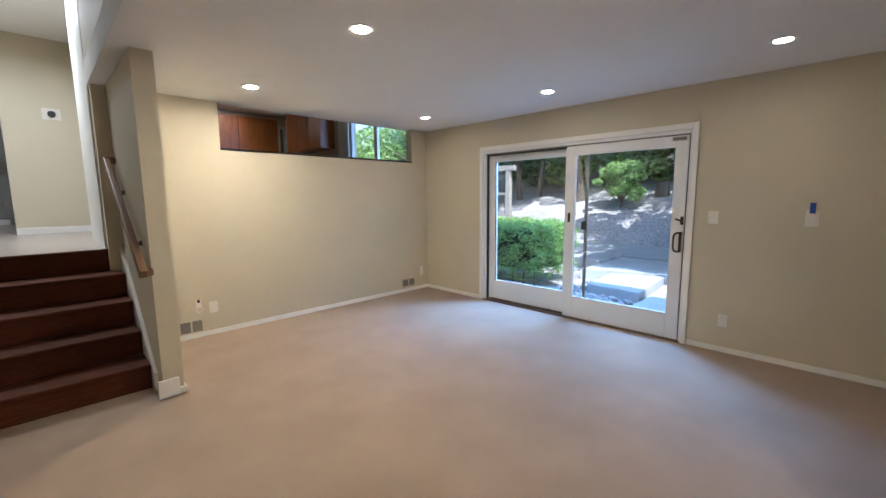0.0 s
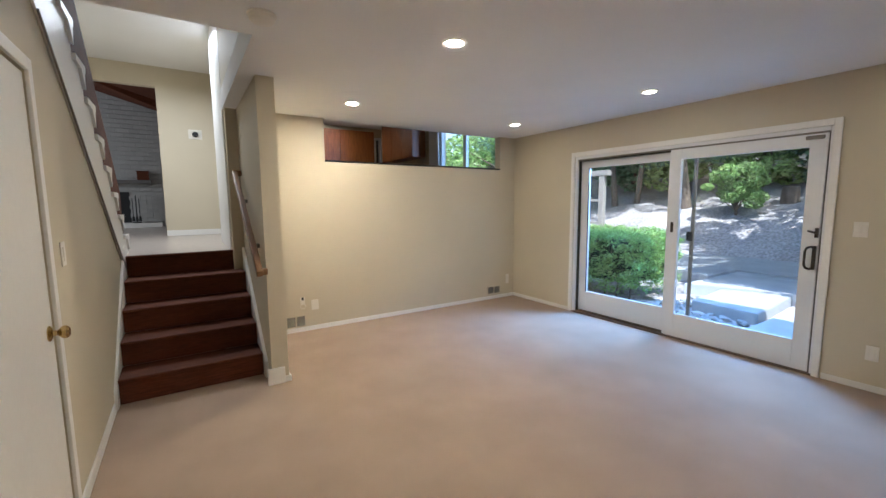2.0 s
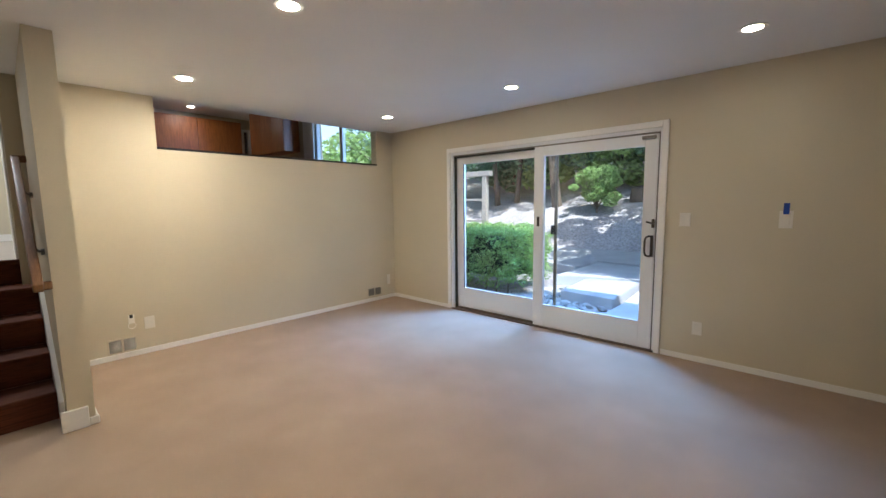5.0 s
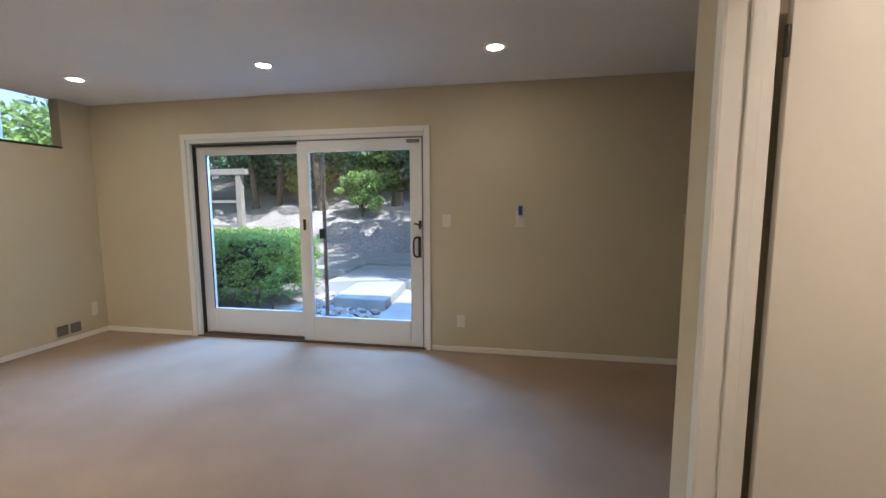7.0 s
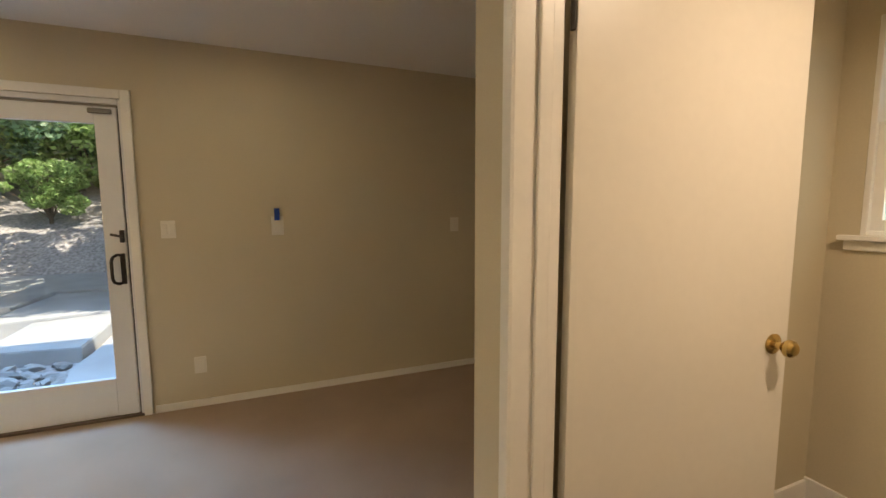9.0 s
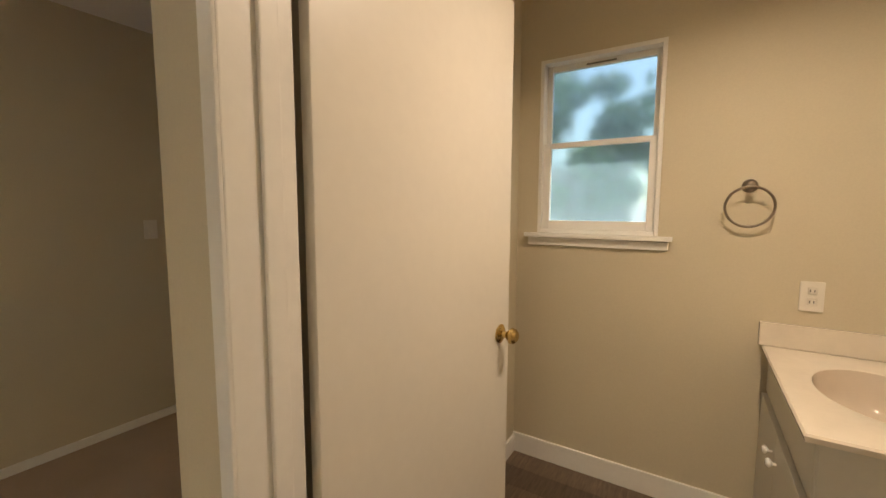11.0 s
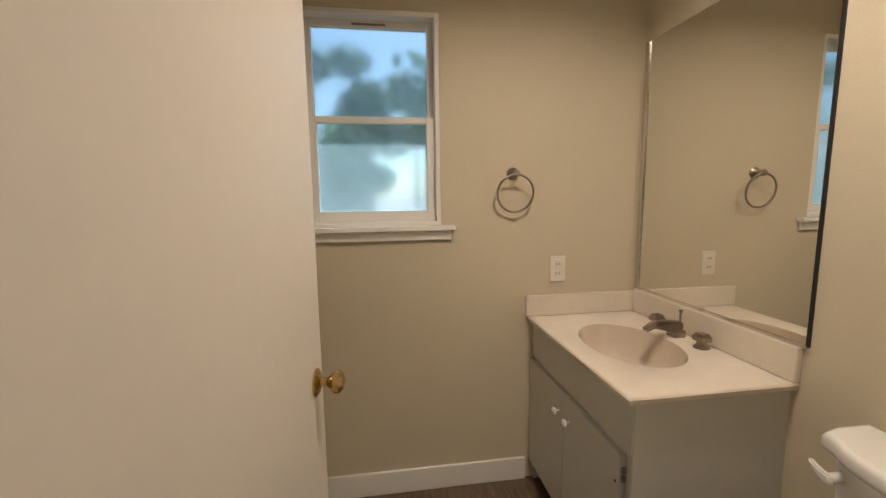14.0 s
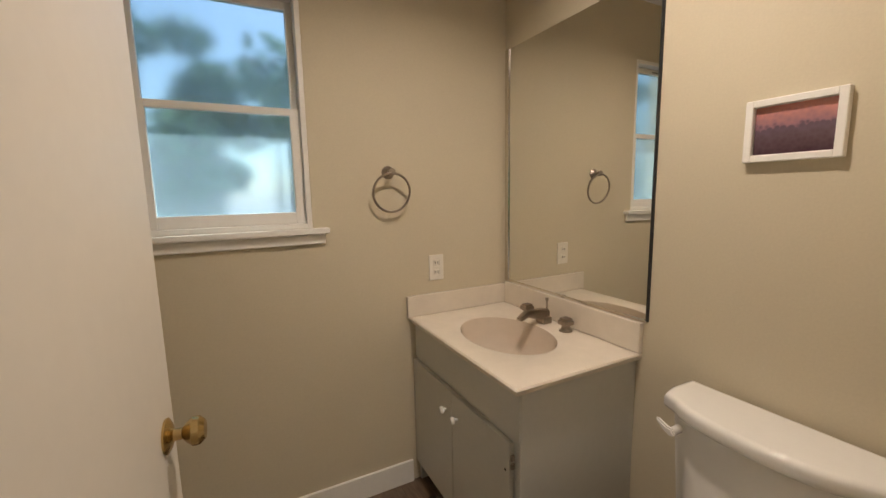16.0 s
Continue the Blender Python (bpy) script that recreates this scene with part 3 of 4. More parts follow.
# ---- closet door ----
def flush_door(name, label, hinge, angle, width, height, thick, material, sides):
    """A flush door, hinged at a point and swung by an angle from +x."""
    d = thing(name, label, "door", hinge)
    m = pose(*hinge, 0, 0, angle)

    def put(pname, bm, mt, plabel="", smooth=False, to=None):
        bmesh.ops.transform(bm, matrix=m, verts=bm.verts)
        return part(pname, bm, mt, to or d, plabel, smooth)
    put("leaf", boxes((0, width, -thick, 0, 0.012, height), bevel=0.003, seg=2), material)
    for s in sides:
        at = pose(width - 0.065, 0 if s > 0 else -thick, 0.94, -90 if s > 0 else 90)
        put("door_knob", lathe(knob_profile(), at), BRASS, "polished brass door knob", True)
    for z in (0.25, 1.87):
        bm = rod(bmesh.new(), (-0.008, -thick + 0.006, z - 0.045), (-0.008, -thick + 0.006, z + 0.045), 0.007)
        put("hinge", bm, BRONZE, "dark bronze hinge")
    put("strike", boxes((width - 0.0005, width + 0.0015, -thick / 2 - 0.012, -thick / 2 + 0.012, 0.91, 0.97)), BRASS)
    return d


flush_door("closet_door", "plain white flush closet door with brass knob, shut", (WEST - 0.04, K0 + 0.004, 0), 90, K1 - K0 - 0.008, 2.03, 0.035, TRIM, (-1,))

# ---- bathroom ----
W0, W1, WZ0, WZ1 = 1.80, 2.375, 1.262, 2.145
structure("wall_bath_south", boxes((B_WEST - 0.1, W0, B_SOUTH - 0.14, B_SOUTH, 0, CEIL), (W1, B_EAST + 0.1, B_SOUTH - 0.14, B_SOUTH, 0, CEIL), (W0, W1, B_SOUTH - 0.14, B_SOUTH, 0, WZ0), (W0, W1, B_SOUTH - 0.14, B_SOUTH, WZ1, CEIL)), PAINT, "beige bathroom wall with a window")
structure("wall_bath_west", boxes((B_WEST - 0.1, B_WEST, B_SOUTH, B_NORTH, 0, CEIL)), PAINT, "beige bathroom wall behind the vanity")
structure("ceiling_bath", boxes((B_WEST - 0.1, B_EAST, B_SOUTH - 0.14, B_NORTH, CEIL - 0.001, CEIL + 0.1)), CEILING, "white bathroom ceiling", "ceiling")
structure("baseboard_bath", boxes((1.40, B_EAST - 0.001, B_SOUTH, B_SOUTH + 0.014, 0.0, 0.112), (B_EAST - 0.014, B_EAST, B_SOUTH + 0.014, B_NORTH, 0.0, 0.10), (B_WEST, B_WEST + 0.014, -1.06, B_NORTH, 0.0, 0.10), bevel=0.004, seg=2), TRIM, "white bathroom baseboard", "baseboard")

flush_door("bathroom_door", "plain cream flush door with brass knob, standing open", (2.332, -0.336, 0), -95.2, 0.825, 2.09, 0.035, DOOR_WHITE, (-1, 1))


def sash_window():
    w = thing("bathroom_window", "white double-hung window with frosted panes", "window", ((W0 + W1) / 2, B_SOUTH, WZ0))
    y = B_SOUTH - 0.09
    part("window_frame", boxes((W0, W0 + 0.02, y, B_SOUTH - 0.001, WZ0, WZ1), (W1 - 0.02, W1, y, B_SOUTH - 0.001, WZ0, WZ1), (W0 + 0.02, W1 - 0.02, y, B_SOUTH - 0.001, WZ1 - 0.02, WZ1), (W0 + 0.02, W1 - 0.02, y, B_SOUTH - 0.001, WZ0, WZ0 + 0.02), bevel=0.002), TRIM, w)
    zm = 1.71
    for name, y0, z0, z1 in (("upper_sash", y, zm - 0.005, WZ1 - 0.02), ("lower_sash", y + 0.035, WZ0 + 0.02, zm + 0.016)):
        sw, rail_low, rail_high = (0.026, 0.028, 0.030) if name == "upper_sash" else (0.036, 0.045, 0.026)
        f = part(name, boxes((W0 + 0.02, W0 + 0.02 + sw, y0, y0 + 0.032, z0, z1), (W1 - 0.02 - sw, W1 - 0.02, y0, y0 + 0.032, z0, z1), (W0 + 0.02 + sw, W1 - 0.02 - sw, y0 + 0.001, y0 + 0.031, z1 - rail_high, z1), (W0 + 0.02 + sw, W1 - 0.02 - sw, y0 + 0.001, y0 + 0.031, z0, z0 + rail_low), bevel=0.003, seg=2), TRIM, w)
        part("pane", boxes((W0 + 0.018 + sw, W1 - 0.018 - sw, y0 + 0.014, y0 + 0.018, z0 + rail_low - 0.004, z1 - rail_high + 0.004)), FROST, f, "frosted glass pane")
    part("vent_slot", boxes((2.02, 2.16, y + 0.033, y + 0.036, WZ1 - 0.042, WZ1 - 0.034)), GREY_METAL, w)
    part("window_sill", boxes((W0 - 0.06, W1 + 0.06, B_SOUTH, B_SOUTH + 0.04, WZ0 - 0.022, WZ0), bevel=0.004, seg=2), TRIM, w, "white projecting sill")
    part("window_apron", boxes((W0 - 0.045, W1 + 0.045, B_SOUTH, B_SOUTH + 0.016, WZ0 - 0.065, WZ0 - 0.023), bevel=0.003), TRIM, w)


sash_window()


def torus(bm, centre, big, small, m, n=36, k=10):
    rings = []
    for a in range(n):
        u = 2 * math.pi * a / n
        rings.append([bm.verts.new(Vector(centre) + m @ Vector(((big + small * math.cos(v)) * math.cos(u), (big + small * math.cos(v)) * math.sin(u), small * math.sin(v)))) for v in (2 * math.pi * b / k for b in range(k))])
    for a in range(n):
        for b in range(k):
            bm.faces.new((rings[a][b], rings[(a + 1) % n][b], rings[(a + 1) % n][(b + 1) % k], rings[a][(b + 1) % k]))
    return bm


tr = thing("towel_ring", "brushed metal towel ring on the bathroom wall", "towel ring", (1.479, B_SOUTH, 1.49))
part("ring", torus(bmesh.new(), (1.474, B_SOUTH + 0.045, 1.397), 0.082, 0.0052, pose(0, 0, 0, 82).to_3x3()), NICKEL, tr, "", True)
bm = lathe([(0.0, 0.0), (0.028, 0.0), (0.028, 0.006), (0.018, 0.012), (0.011, 0.02), (0.011, 0.04), (0.016, 0.046), (0.016, 0.056), (0.0, 0.06)], pose(1.474, B_SOUTH, 1.483, -90))
part("post", bm, NICKEL, tr, "", True)

# vanity: cabinet, top with a moulded bowl, taps
VX, VY0, VY1, VZ = 1.362, B_SOUTH, -1.105, 0.802
van = thing("vanity_cabinet", "grey-white painted vanity cabinet with two doors", "cabinet", ((B_WEST + VX) / 2, (VY0 + VY1) / 2, 0))
part("side_panel", boxes((B_WEST, VX, VY0, VY0 + 0.018, 0.0, VZ - 0.002), bevel=0.002), VANITY, van)
part("side_panel", boxes((B_WEST, VX, VY1 - 0.018, VY1, 0.0, VZ - 0.002), bevel=0.002), VANITY, van)
part("face_frame", boxes((VX - 0.018, VX - 0.0005, VY0 + 0.018, VY1 - 0.018, 0.10, VZ - 0.002), bevel=0.002), VANITY, van)
part("bottom_panel", boxes((B_WEST, VX - 0.018, VY0 + 0.018, VY1 - 0.018, 0.10, 0.118), bevel=0.002), VANITY, van)
part("toe_kick", boxes((B_WEST, VX - 0.07, VY0 + 0.019, VY1 - 0.019, 0, 0.099)), BLACK, van, "dark toe kick")
part("top_rail", boxes((VX, VX + 0.006, VY0 + 0.004, VY1 - 0.001, 0.635, VZ - 0.003), bevel=0.001), VANITY, van)
ym = -1.51
for a, b, kn in ((VY0 + 0.006, ym - 0.0012, ym - 0.045), (ym + 0.0012, VY1 - 0.03, ym + 0.045)):
    leaf = part("cabinet_door", boxes((VX + 0.001, VX + 0.020, a, b, 0.105, 0.622), bevel=0.003, seg=2), VANITY, van)
    part("door_pull", lathe([(0.006, 0.0), (0.005, 0.010), (0.014, 0.016), (0.016, 0.023), (0.010, 0.030), (0.0, 0.031)], pose(VX + 0.020, kn, 0.532, 0, 90)), PORCELAIN, leaf, "white china pull", True)
for hz in (0.548, 0.575):
    part("hinge", boxes((VX + 0.004, VX + 0.018, VY1 - 0.029, VY1 - 0.020, hz - 0.010, hz + 0.010), bevel=0.002), NICKEL, van)
part("screw_hole", lathe([(0.0, 0), (0.005, 0), (0.005, 0.001), (0, 0.001)], pose(VX + 0.0195, VY1 - 0.050, 0.525, 0, 90)), BLACK, van)

SINK, SA, SB = (1.135, -1.490), 0.168, 0.232
top = thing("sink_countertop", "cream cultured marble top with moulded oval basin", "countertop", (1.1, -1.5, VZ))
bm = bmesh.new()
n = 64
X0, X1, Y0, Y1 = B_WEST, 1.396, VY0 + 0.001, -1.083
ring = [(SINK[0] + SA * math.cos(2 * math.pi * k / n), SINK[1] + SB * math.sin(2 * math.pi * k / n)) for k in range(n)]


def to_edge(x, y):
    dx, dy = x - SINK[0], y - SINK[1]
    f = min(((X1 if dx > 0 else X0) - SINK[0]) / dx if abs(dx) > 1e-9 else 9e9, ((Y1 if dy > 0 else Y0) - SINK[1]) / dy if abs(dy) > 1e-9 else 9e9)
    return SINK[0] + dx * f, SINK[1] + dy * f


edge = [to_edge(*q) for q in ring]
for cx, cy in ((X0, Y0), (X0, Y1), (X1, Y0), (X1, Y1)):
    k = min(range(n), key=lambda j: (edge[j][0] - cx) ** 2 + (edge[j][1] - cy) ** 2)
    edge[k] = (cx, cy)
loops = []
ZT = 0.825
for z, inset in ((ZT - 0.022, 0.004), (ZT - 0.006, 0.0), (ZT, 0.005)):
    loops.append([bm.verts.new((min(max(x, X0), X1 - inset), min(max(y, Y0), Y1 - inset), z)) for x, y in edge])
for f, z in ((1.05, ZT), (1.0, ZT - 0.004), (0.975, ZT - 0.02), (0.93, ZT - 0.07), (0.84, ZT - 0.115), (0.66, ZT - 0.147), (0.35, ZT - 0.162), (0.09, ZT - 0.165)):
    loops.append([bm.verts.new((SINK[0] + (x - SINK[0]) * f, SINK[1] + (y - SINK[1]) * f, z)) for x, y in ring])
basin = bmesh.new()
for row, (low, high) in enumerate(zip(loops, loops[1:])):
    for k in range(n):
        quad = (low[k], low[(k + 1) % n], high[(k + 1) % n], high[k])
        if row < 4:
            bm.faces.new(quad)
        else:
            basin.faces.new([basin.verts.new(v.co) for v in quad])
basin.faces.new([basin.verts.new(v.co) for v in loops[-1]])
bmesh.ops.remove_doubles(basin, verts=basin.verts, dist=1e-5)
for ring_verts in loops[5:]:
    for v in ring_verts:
        bm.verts.remove(v)
slab = part("countertop", bm, MARBLE, top, "", True)
part("basin", basin, BONE, top, "bone coloured oval basin", True)
part("drain", lathe([(0.0, 0.004), (0.019, 0.004), (0.022, 0.0), (0.0, -0.002)], Matrix.Translation((*SINK, ZT - 0.163))), NICKEL, top, "metal drain", True)
part("backsplash", boxes((B_WEST, B_WEST + 0.02, VY0 + 0.021, Y1, ZT + 0.001, 0.936), bevel=0.005, seg=3), MARBLE, top)
part("side_splash", boxes((B_WEST, X1 + 0.012, VY0 + 0.001, VY0 + 0.02, ZT + 0.001, 0.925), bevel=0.005, seg=3), MARBLE, top)

tap = thing("basin_faucet", "brushed nickel widespread faucet with square handles", "faucet", (0.92, -1.51, ZT))
bm = boxes((0.895, 0.945, -1.535, -1.485, ZT, ZT + 0.03), bevel=0.006, seg=2)
sp = prism([(0.900, ZT + 0.03), (0.945, ZT + 0.02), (1.02, ZT + 0.042), (1.055, ZT + 0.028), (1.06, ZT + 0.040), (1.02, ZT + 0.066), (0.93, ZT + 0.066), (0.90, ZT + 0.06)], "y", -1.528, -1.492)
bmesh.ops.bevel(sp, geom=list(sp.edges), offset=0.005, segments=2, affect="EDGES")
t_mesh = bpy.data.meshes.new("t")
sp.to_mesh(t_mesh)
sp.free()
bm.from_mesh(t_mesh)
bpy.data.meshes.remove(t_mesh)
part("spout", bm, NICKEL, tap, "", True)
bm = rod(bmesh.new(), (0.905, -1.51, ZT + 0.06), (0.905, -1.51, ZT + 0.10), 0.004)
rod(bm, (0.905, -1.51, ZT + 0.098), (0.905, -1.51, ZT + 0.11), 0.007)
part("lift_rod", bm, NICKEL, tap)
for y in (-1.63, -1.385):
    bm = lathe([(0.0, 0.0), (0.027, 0.0), (0.027, 0.006), (0.018, 0.012), (0.016, 0.026), (0.0, 0.026)], Matrix.Translation((0.915, y, ZT)))
    h = part("handle_base", bm, NICKEL, tap, "", True)
    part("handle", boxes((0.892, 0.938, y - 0.023, y + 0.023, ZT + 0.027, ZT + 0.046), (0.897, 0.933, y - 0.018, y + 0.018, ZT + 0.046, ZT + 0.056), bevel=0.003, seg=2), NICKEL, h)

mir = thing("wall_mirror", "large frameless wall mirror over the vanity", "mirror", (B_WEST, -1.46, 0.935))
MY0, MY1, MZ0, MZ1 = B_SOUTH + 0.012, -1.068, 0.943, 2.06
part("mirror_glass", boxes((B_WEST + 0.002, B_WEST + 0.007, MY0 + 0.004, MY1 - 0.004, MZ0 + 0.004, MZ1)), MIRROR, mir)
part("mirror_channel", boxes((B_WEST, B_WEST + 0.014, MY0, MY0 + 0.026, MZ0, MZ1), (B_WEST, B_WEST + 0.011, MY0, MY1, MZ0 - 0.006, MZ0 + 0.005), bevel=0.002, seg=2), CHROME, mir, "metal mirror channel")
part("mirror_edge", boxes((B_WEST, B_WEST + 0.009, MY1 - 0.004, MY1 + 0.003, MZ0, MZ1)), BLACK, mir, "dark mirror edge")

pic = thing("framed_picture", "white framed photo of a city at pink dusk", "picture", (B_WEST, -0.69, 1.55))
PY0, PY1, PZ0, PZ1 = -0.810, -0.608, 1.456, 1.611
part("picture_frame", boxes((B_WEST, B_WEST + 0.02, PY0, PY0 + 0.018, PZ0, PZ1), (B_WEST, B_WEST + 0.02, PY1 - 0.018, PY1, PZ0, PZ1), (B_WEST, B_WEST + 0.0195, PY0 + 0.018, PY1 - 0.018, PZ1 - 0.018, PZ1), (B_WEST, B_WEST + 0.0195, PY0 + 0.018, PY1 - 0.018, PZ0, PZ0 + 0.018), bevel=0.002), TRIM, pic)
photo = mat("dusk_city_print", (0.4, 0.2, 0.2), 0.25)
nt = photo.node_tree
geo, sep = nt.nodes.new("ShaderNodeNewGeometry"), nt.nodes.new("ShaderNodeSeparateXYZ")
nt.links.new(geo.outputs["Position"], sep.inputs[0])
mr = nt.nodes.new("ShaderNodeMapRange")
mr.inputs["From Min"].default_value, mr.inputs["From Max"].default_value = PZ0 + 0.018, PZ1 - 0.018
ns = nt.nodes.new("ShaderNodeTexVoronoi")
ns.inputs["Scale"].default_value = 90
nt.links.new(geo.outputs["Position"], ns.inputs["Vector"])
ma = nt.nodes.new("ShaderNodeMath")
ma.operation = "MULTIPLY_ADD"
ma.inputs[1].default_value = 0.02
nt.links.new(ns.outputs["Distance"], ma.inputs[0])
nt.links.new(sep.outputs["Z"], ma.inputs[2])
nt.links.new(ma.outputs[0], mr.inputs["Value"])
ramp = nt.nodes.new("ShaderNodeValToRGB")
ramp.color_ramp.elements[0].color, ramp.color_ramp.elements[1].color = (0.05, 0.02, 0.03, 1), (0.55, 0.24, 0.20, 1)
for pos, col in ((0.02, (0.05, 0.02, 0.03)), (0.35, (0.10, 0.06, 0.075)), (0.62, (0.13, 0.09, 0.12)), (0.70, (0.30, 0.16, 0.19)), (0.95, (0.50, 0.22, 0.20))):
    e = ramp.color_ramp.elements.new(pos)
    e.color = (*col, 1)
nt.links.new(mr.outputs[0], ramp.inputs[0])
nt.links.new(ramp.outputs[0], nt.nodes["Principled BSDF"].inputs["Base Color"])
part("photo_print", boxes((B_WEST + 0.002, B_WEST + 0.006, PY0 + 0.0185, PY1 - 0.0185, PZ0 + 0.0185, PZ1 - 0.0185)), photo, pic, "print of a city under a pink sky")

# toilet
def toilet():
    t = thing("toilet", "white porcelain toilet with a rounded tank lid", "toilet", (1.1, -0.66, 0))
    cy, x0 = -0.665, B_WEST + 0.015

    def rounded(hw, depth, z0, z1, bow, bevel, taper=1.0):
        pts = [(x0, cy - hw), (x0 + depth * 0.5, cy - hw), (x0 + depth * 0.75, cy - hw * 0.94)]
        pts += [(x0 + depth * 0.75 + bow * math.cos(a), cy + hw * 0.80 * math.sin(a)) for a in (radians(q) for q in range(-75, 76, 15))]
        pts += [(x0 + depth * 0.75, cy + hw * 0.94), (x0 + depth * 0.5, cy + hw), (x0, cy + hw)]
        bm = prism(pts, "z", z0, z1)
        for v in bm.verts:
            if v.co.z < (z0 + z1) / 2:
                v.co.y = cy + (v.co.y - cy) * taper
        if bevel:
            bmesh.ops.bevel(bm, geom=[e for e in bm.edges if abs(e.verts[0].co.z - e.verts[1].co.z) < 1e-6], offset=bevel, segments=4, affect="EDGES", profile=0.6)
        return bm
    part("tank", rounded(0.215, 0.175, 0.39, 0.765, 0.035, 0.008, 0.86), PORCELAIN, t, "", True)
    part("tank_lid", rounded(0.238, 0.20, 0.766, 0.812, 0.055, 0.019), PORCELAIN, t, "", True)
    bm = rod(bmesh.new(), (x0 + 0.15, cy - 0.175, 0.725), (x0 + 0.185, cy - 0.175, 0.725), 0.012)
    lever = prism([(cy - 0.162, 0.722), (cy - 0.170, 0.737), (cy - 0.190, 0.740), (cy - 0.216, 0.752), (cy - 0.218, 0.742), (cy - 0.195, 0.722), (cy - 0.172, 0.712)], "x", x0 + 0.180, x0 + 0.194)
    bmesh.ops.bevel(lever, geom=list(lever.edges), offset=0.004, segments=2, affect="EDGES")
    tmp = bpy.data.meshes.new("t")
    lever.to_mesh(tmp)
    lever.free()
    bm.from_mesh(tmp)
    bpy.data.meshes.remove(tmp)
    part("flush_lever", bm, PORCELAIN, t, "white flush lever", True)
    bowl = bmesh.new()
    rings = []
    for z, a, b, cx in ((0.0, 0.11, 0.21, 1.30), (0.04, 0.10, 0.20, 1.30), (0.2, 0.11, 0.21, 1.31), (0.34, 0.175, 0.25, 1.32), (0.385, 0.185, 0.26, 1.32), (0.39, 0.175, 0.25, 1.32)):
        rings.append([bowl.verts.new((cx + b * math.cos(q), cy + a * math.sin(q), z)) for q in (2 * math.pi * k / 32 for k in range(32))])
    for low, high in zip(rings, rings[1:]):
        for k in range(32):
            bowl.faces.new((low[k], low[(k + 1) % 32], high[(k + 1) % 32], high[k]))
    bowl.faces.new(rings[-1])
    bowl.faces.new(rings[0][::-1])
    part("bowl", bowl, PORCELAIN, t, "", True)
    part("seat_lid", lathe([(0.0, 0.035), (0.16, 0.034), (0.183, 0.028), (0.185, 0.0), (0.0, 0.0)], pose(1.32, cy, 0.392) @ Matrix.Diagonal((1.38, 1, 1, 1))), PORCELAIN, t, "closed white seat lid", True)


toilet()

# ---- rooms seen through the slot and over the steps ----
KE, KN, KC = 4.6, 9.95, 3.40
structure("wall_kitchen", boxes((KE, KE + 0.16, NORTH + 0.12, 5.30, LAND, KC + 0.1), (KE, KE + 0.16, 7.18, KN, LAND, KC + 0.1), (KE, KE + 0.16, 5.30, 7.18, LAND, 1.85), (KE, KE + 0.16, 5.30, 7.18, 3.25, KC + 0.1),
          (0.92, 4.40, KN, KN + 0.15, LAND, KC + 0.1), (4.40, KE + 0.16, KN, KN + 0.15, LAND, 2.2), (4.40, KE + 0.16, KN, KN + 0.15, 3.15, KC + 0.1), (0.92, 1.0, 8.13, KN, LAND, KC + 0.1)), PAINT, "pale kitchen walls with windows")
structure("ceiling_kitchen", boxes((0.92, KE + 0.16, NORTH + 0.121, KN + 0.15, KC - 0.04, KC + 0.1)), CEILING, "white kitchen ceiling", "ceiling")
structure("floor_kitchen", boxes((0.92, KE, NORTH + 0.121, KN, LAND - 0.12, LAND)), LANDING, "pale kitchen floor", "floor")


def wood_unit(name, label, x0, x1, y0, y1, z0, z1, face, doors):
    c = thing(name, label, "cabinet", ((x0 + x1) / 2, (y0 + y1) / 2, z0))
    part("carcass", boxes((x0, x1, y0, y1, z0, z1), bevel=0.003), CABINET_WOOD, c)
    for k in range(doors):
        if face == "west":
            a, b = y0 + (y1 - y0) * k / doors, y0 + (y1 - y0) * (k + 1) / doors
            part("cabinet_door", boxes((x0 - 0.02, x0 - 0.001, a + 0.003, b - 0.003, z0 + 0.01, z1 - 0.01), bevel=0.004), CABINET_WOOD, c)
        else:
            a, b = x0 + (x1 - x0) * k / doors, x0 + (x1 - x0) * (k + 1) / doors
            part("cabinet_door", boxes((a + 0.003, b - 0.003, y0 - 0.02, y0 - 0.001, z0 + 0.01, z1 - 0.01), bevel=0.004), CABINET_WOOD, c)


wood_unit("tall_cabinet", "orange-brown wooden tall kitchen cabinet", 2.60, 4.36, 9.87, KN, LAND, 3.27, "south", 2)
wood_unit("upper_cabinet", "orange-brown wooden kitchen wall cabinet", 4.30, KE, 7.72, 9.2, 2.45, KC - 0.041, "west", 3)


def plain_window(name, label, axis, at, u0, u1, z0, z1, bars):
    w = thing(name, label, "window", (at, (u0 + u1) / 2, z0) if axis == "x" else ((u0 + u1) / 2, at, z0))

    def b(a0, a1, c0, c1, d0=0.02, d1=0.09):
        return (at + d0, at + d1, a0, a1, c0, c1) if axis == "x" else (a0, a1, at + d0, at + d1, c0, c1)
    part("window_frame", boxes(b(u0, u0 + 0.06, z0, z1), b(u1 - 0.06, u1, z0, z1), b(u0 + 0.06, u1 - 0.06, z1 - 0.05, z1), b(u0 + 0.06, u1 - 0.06, z0, z0 + 0.05), bevel=0.003), TRIM, w)
    for u in bars:
        part("mullion", boxes(b(u - 0.045, u + 0.045, z0 + 0.05, z1 - 0.05, 0.025, 0.085), bevel=0.003), TRIM, w)
    g = part("pane", boxes(b(u0 + 0.06, u1 - 0.06, z0 + 0.05, z1 - 0.05, 0.052, 0.057)), GLASS, w, "clear glass pane")
    g.visible_shadow = False


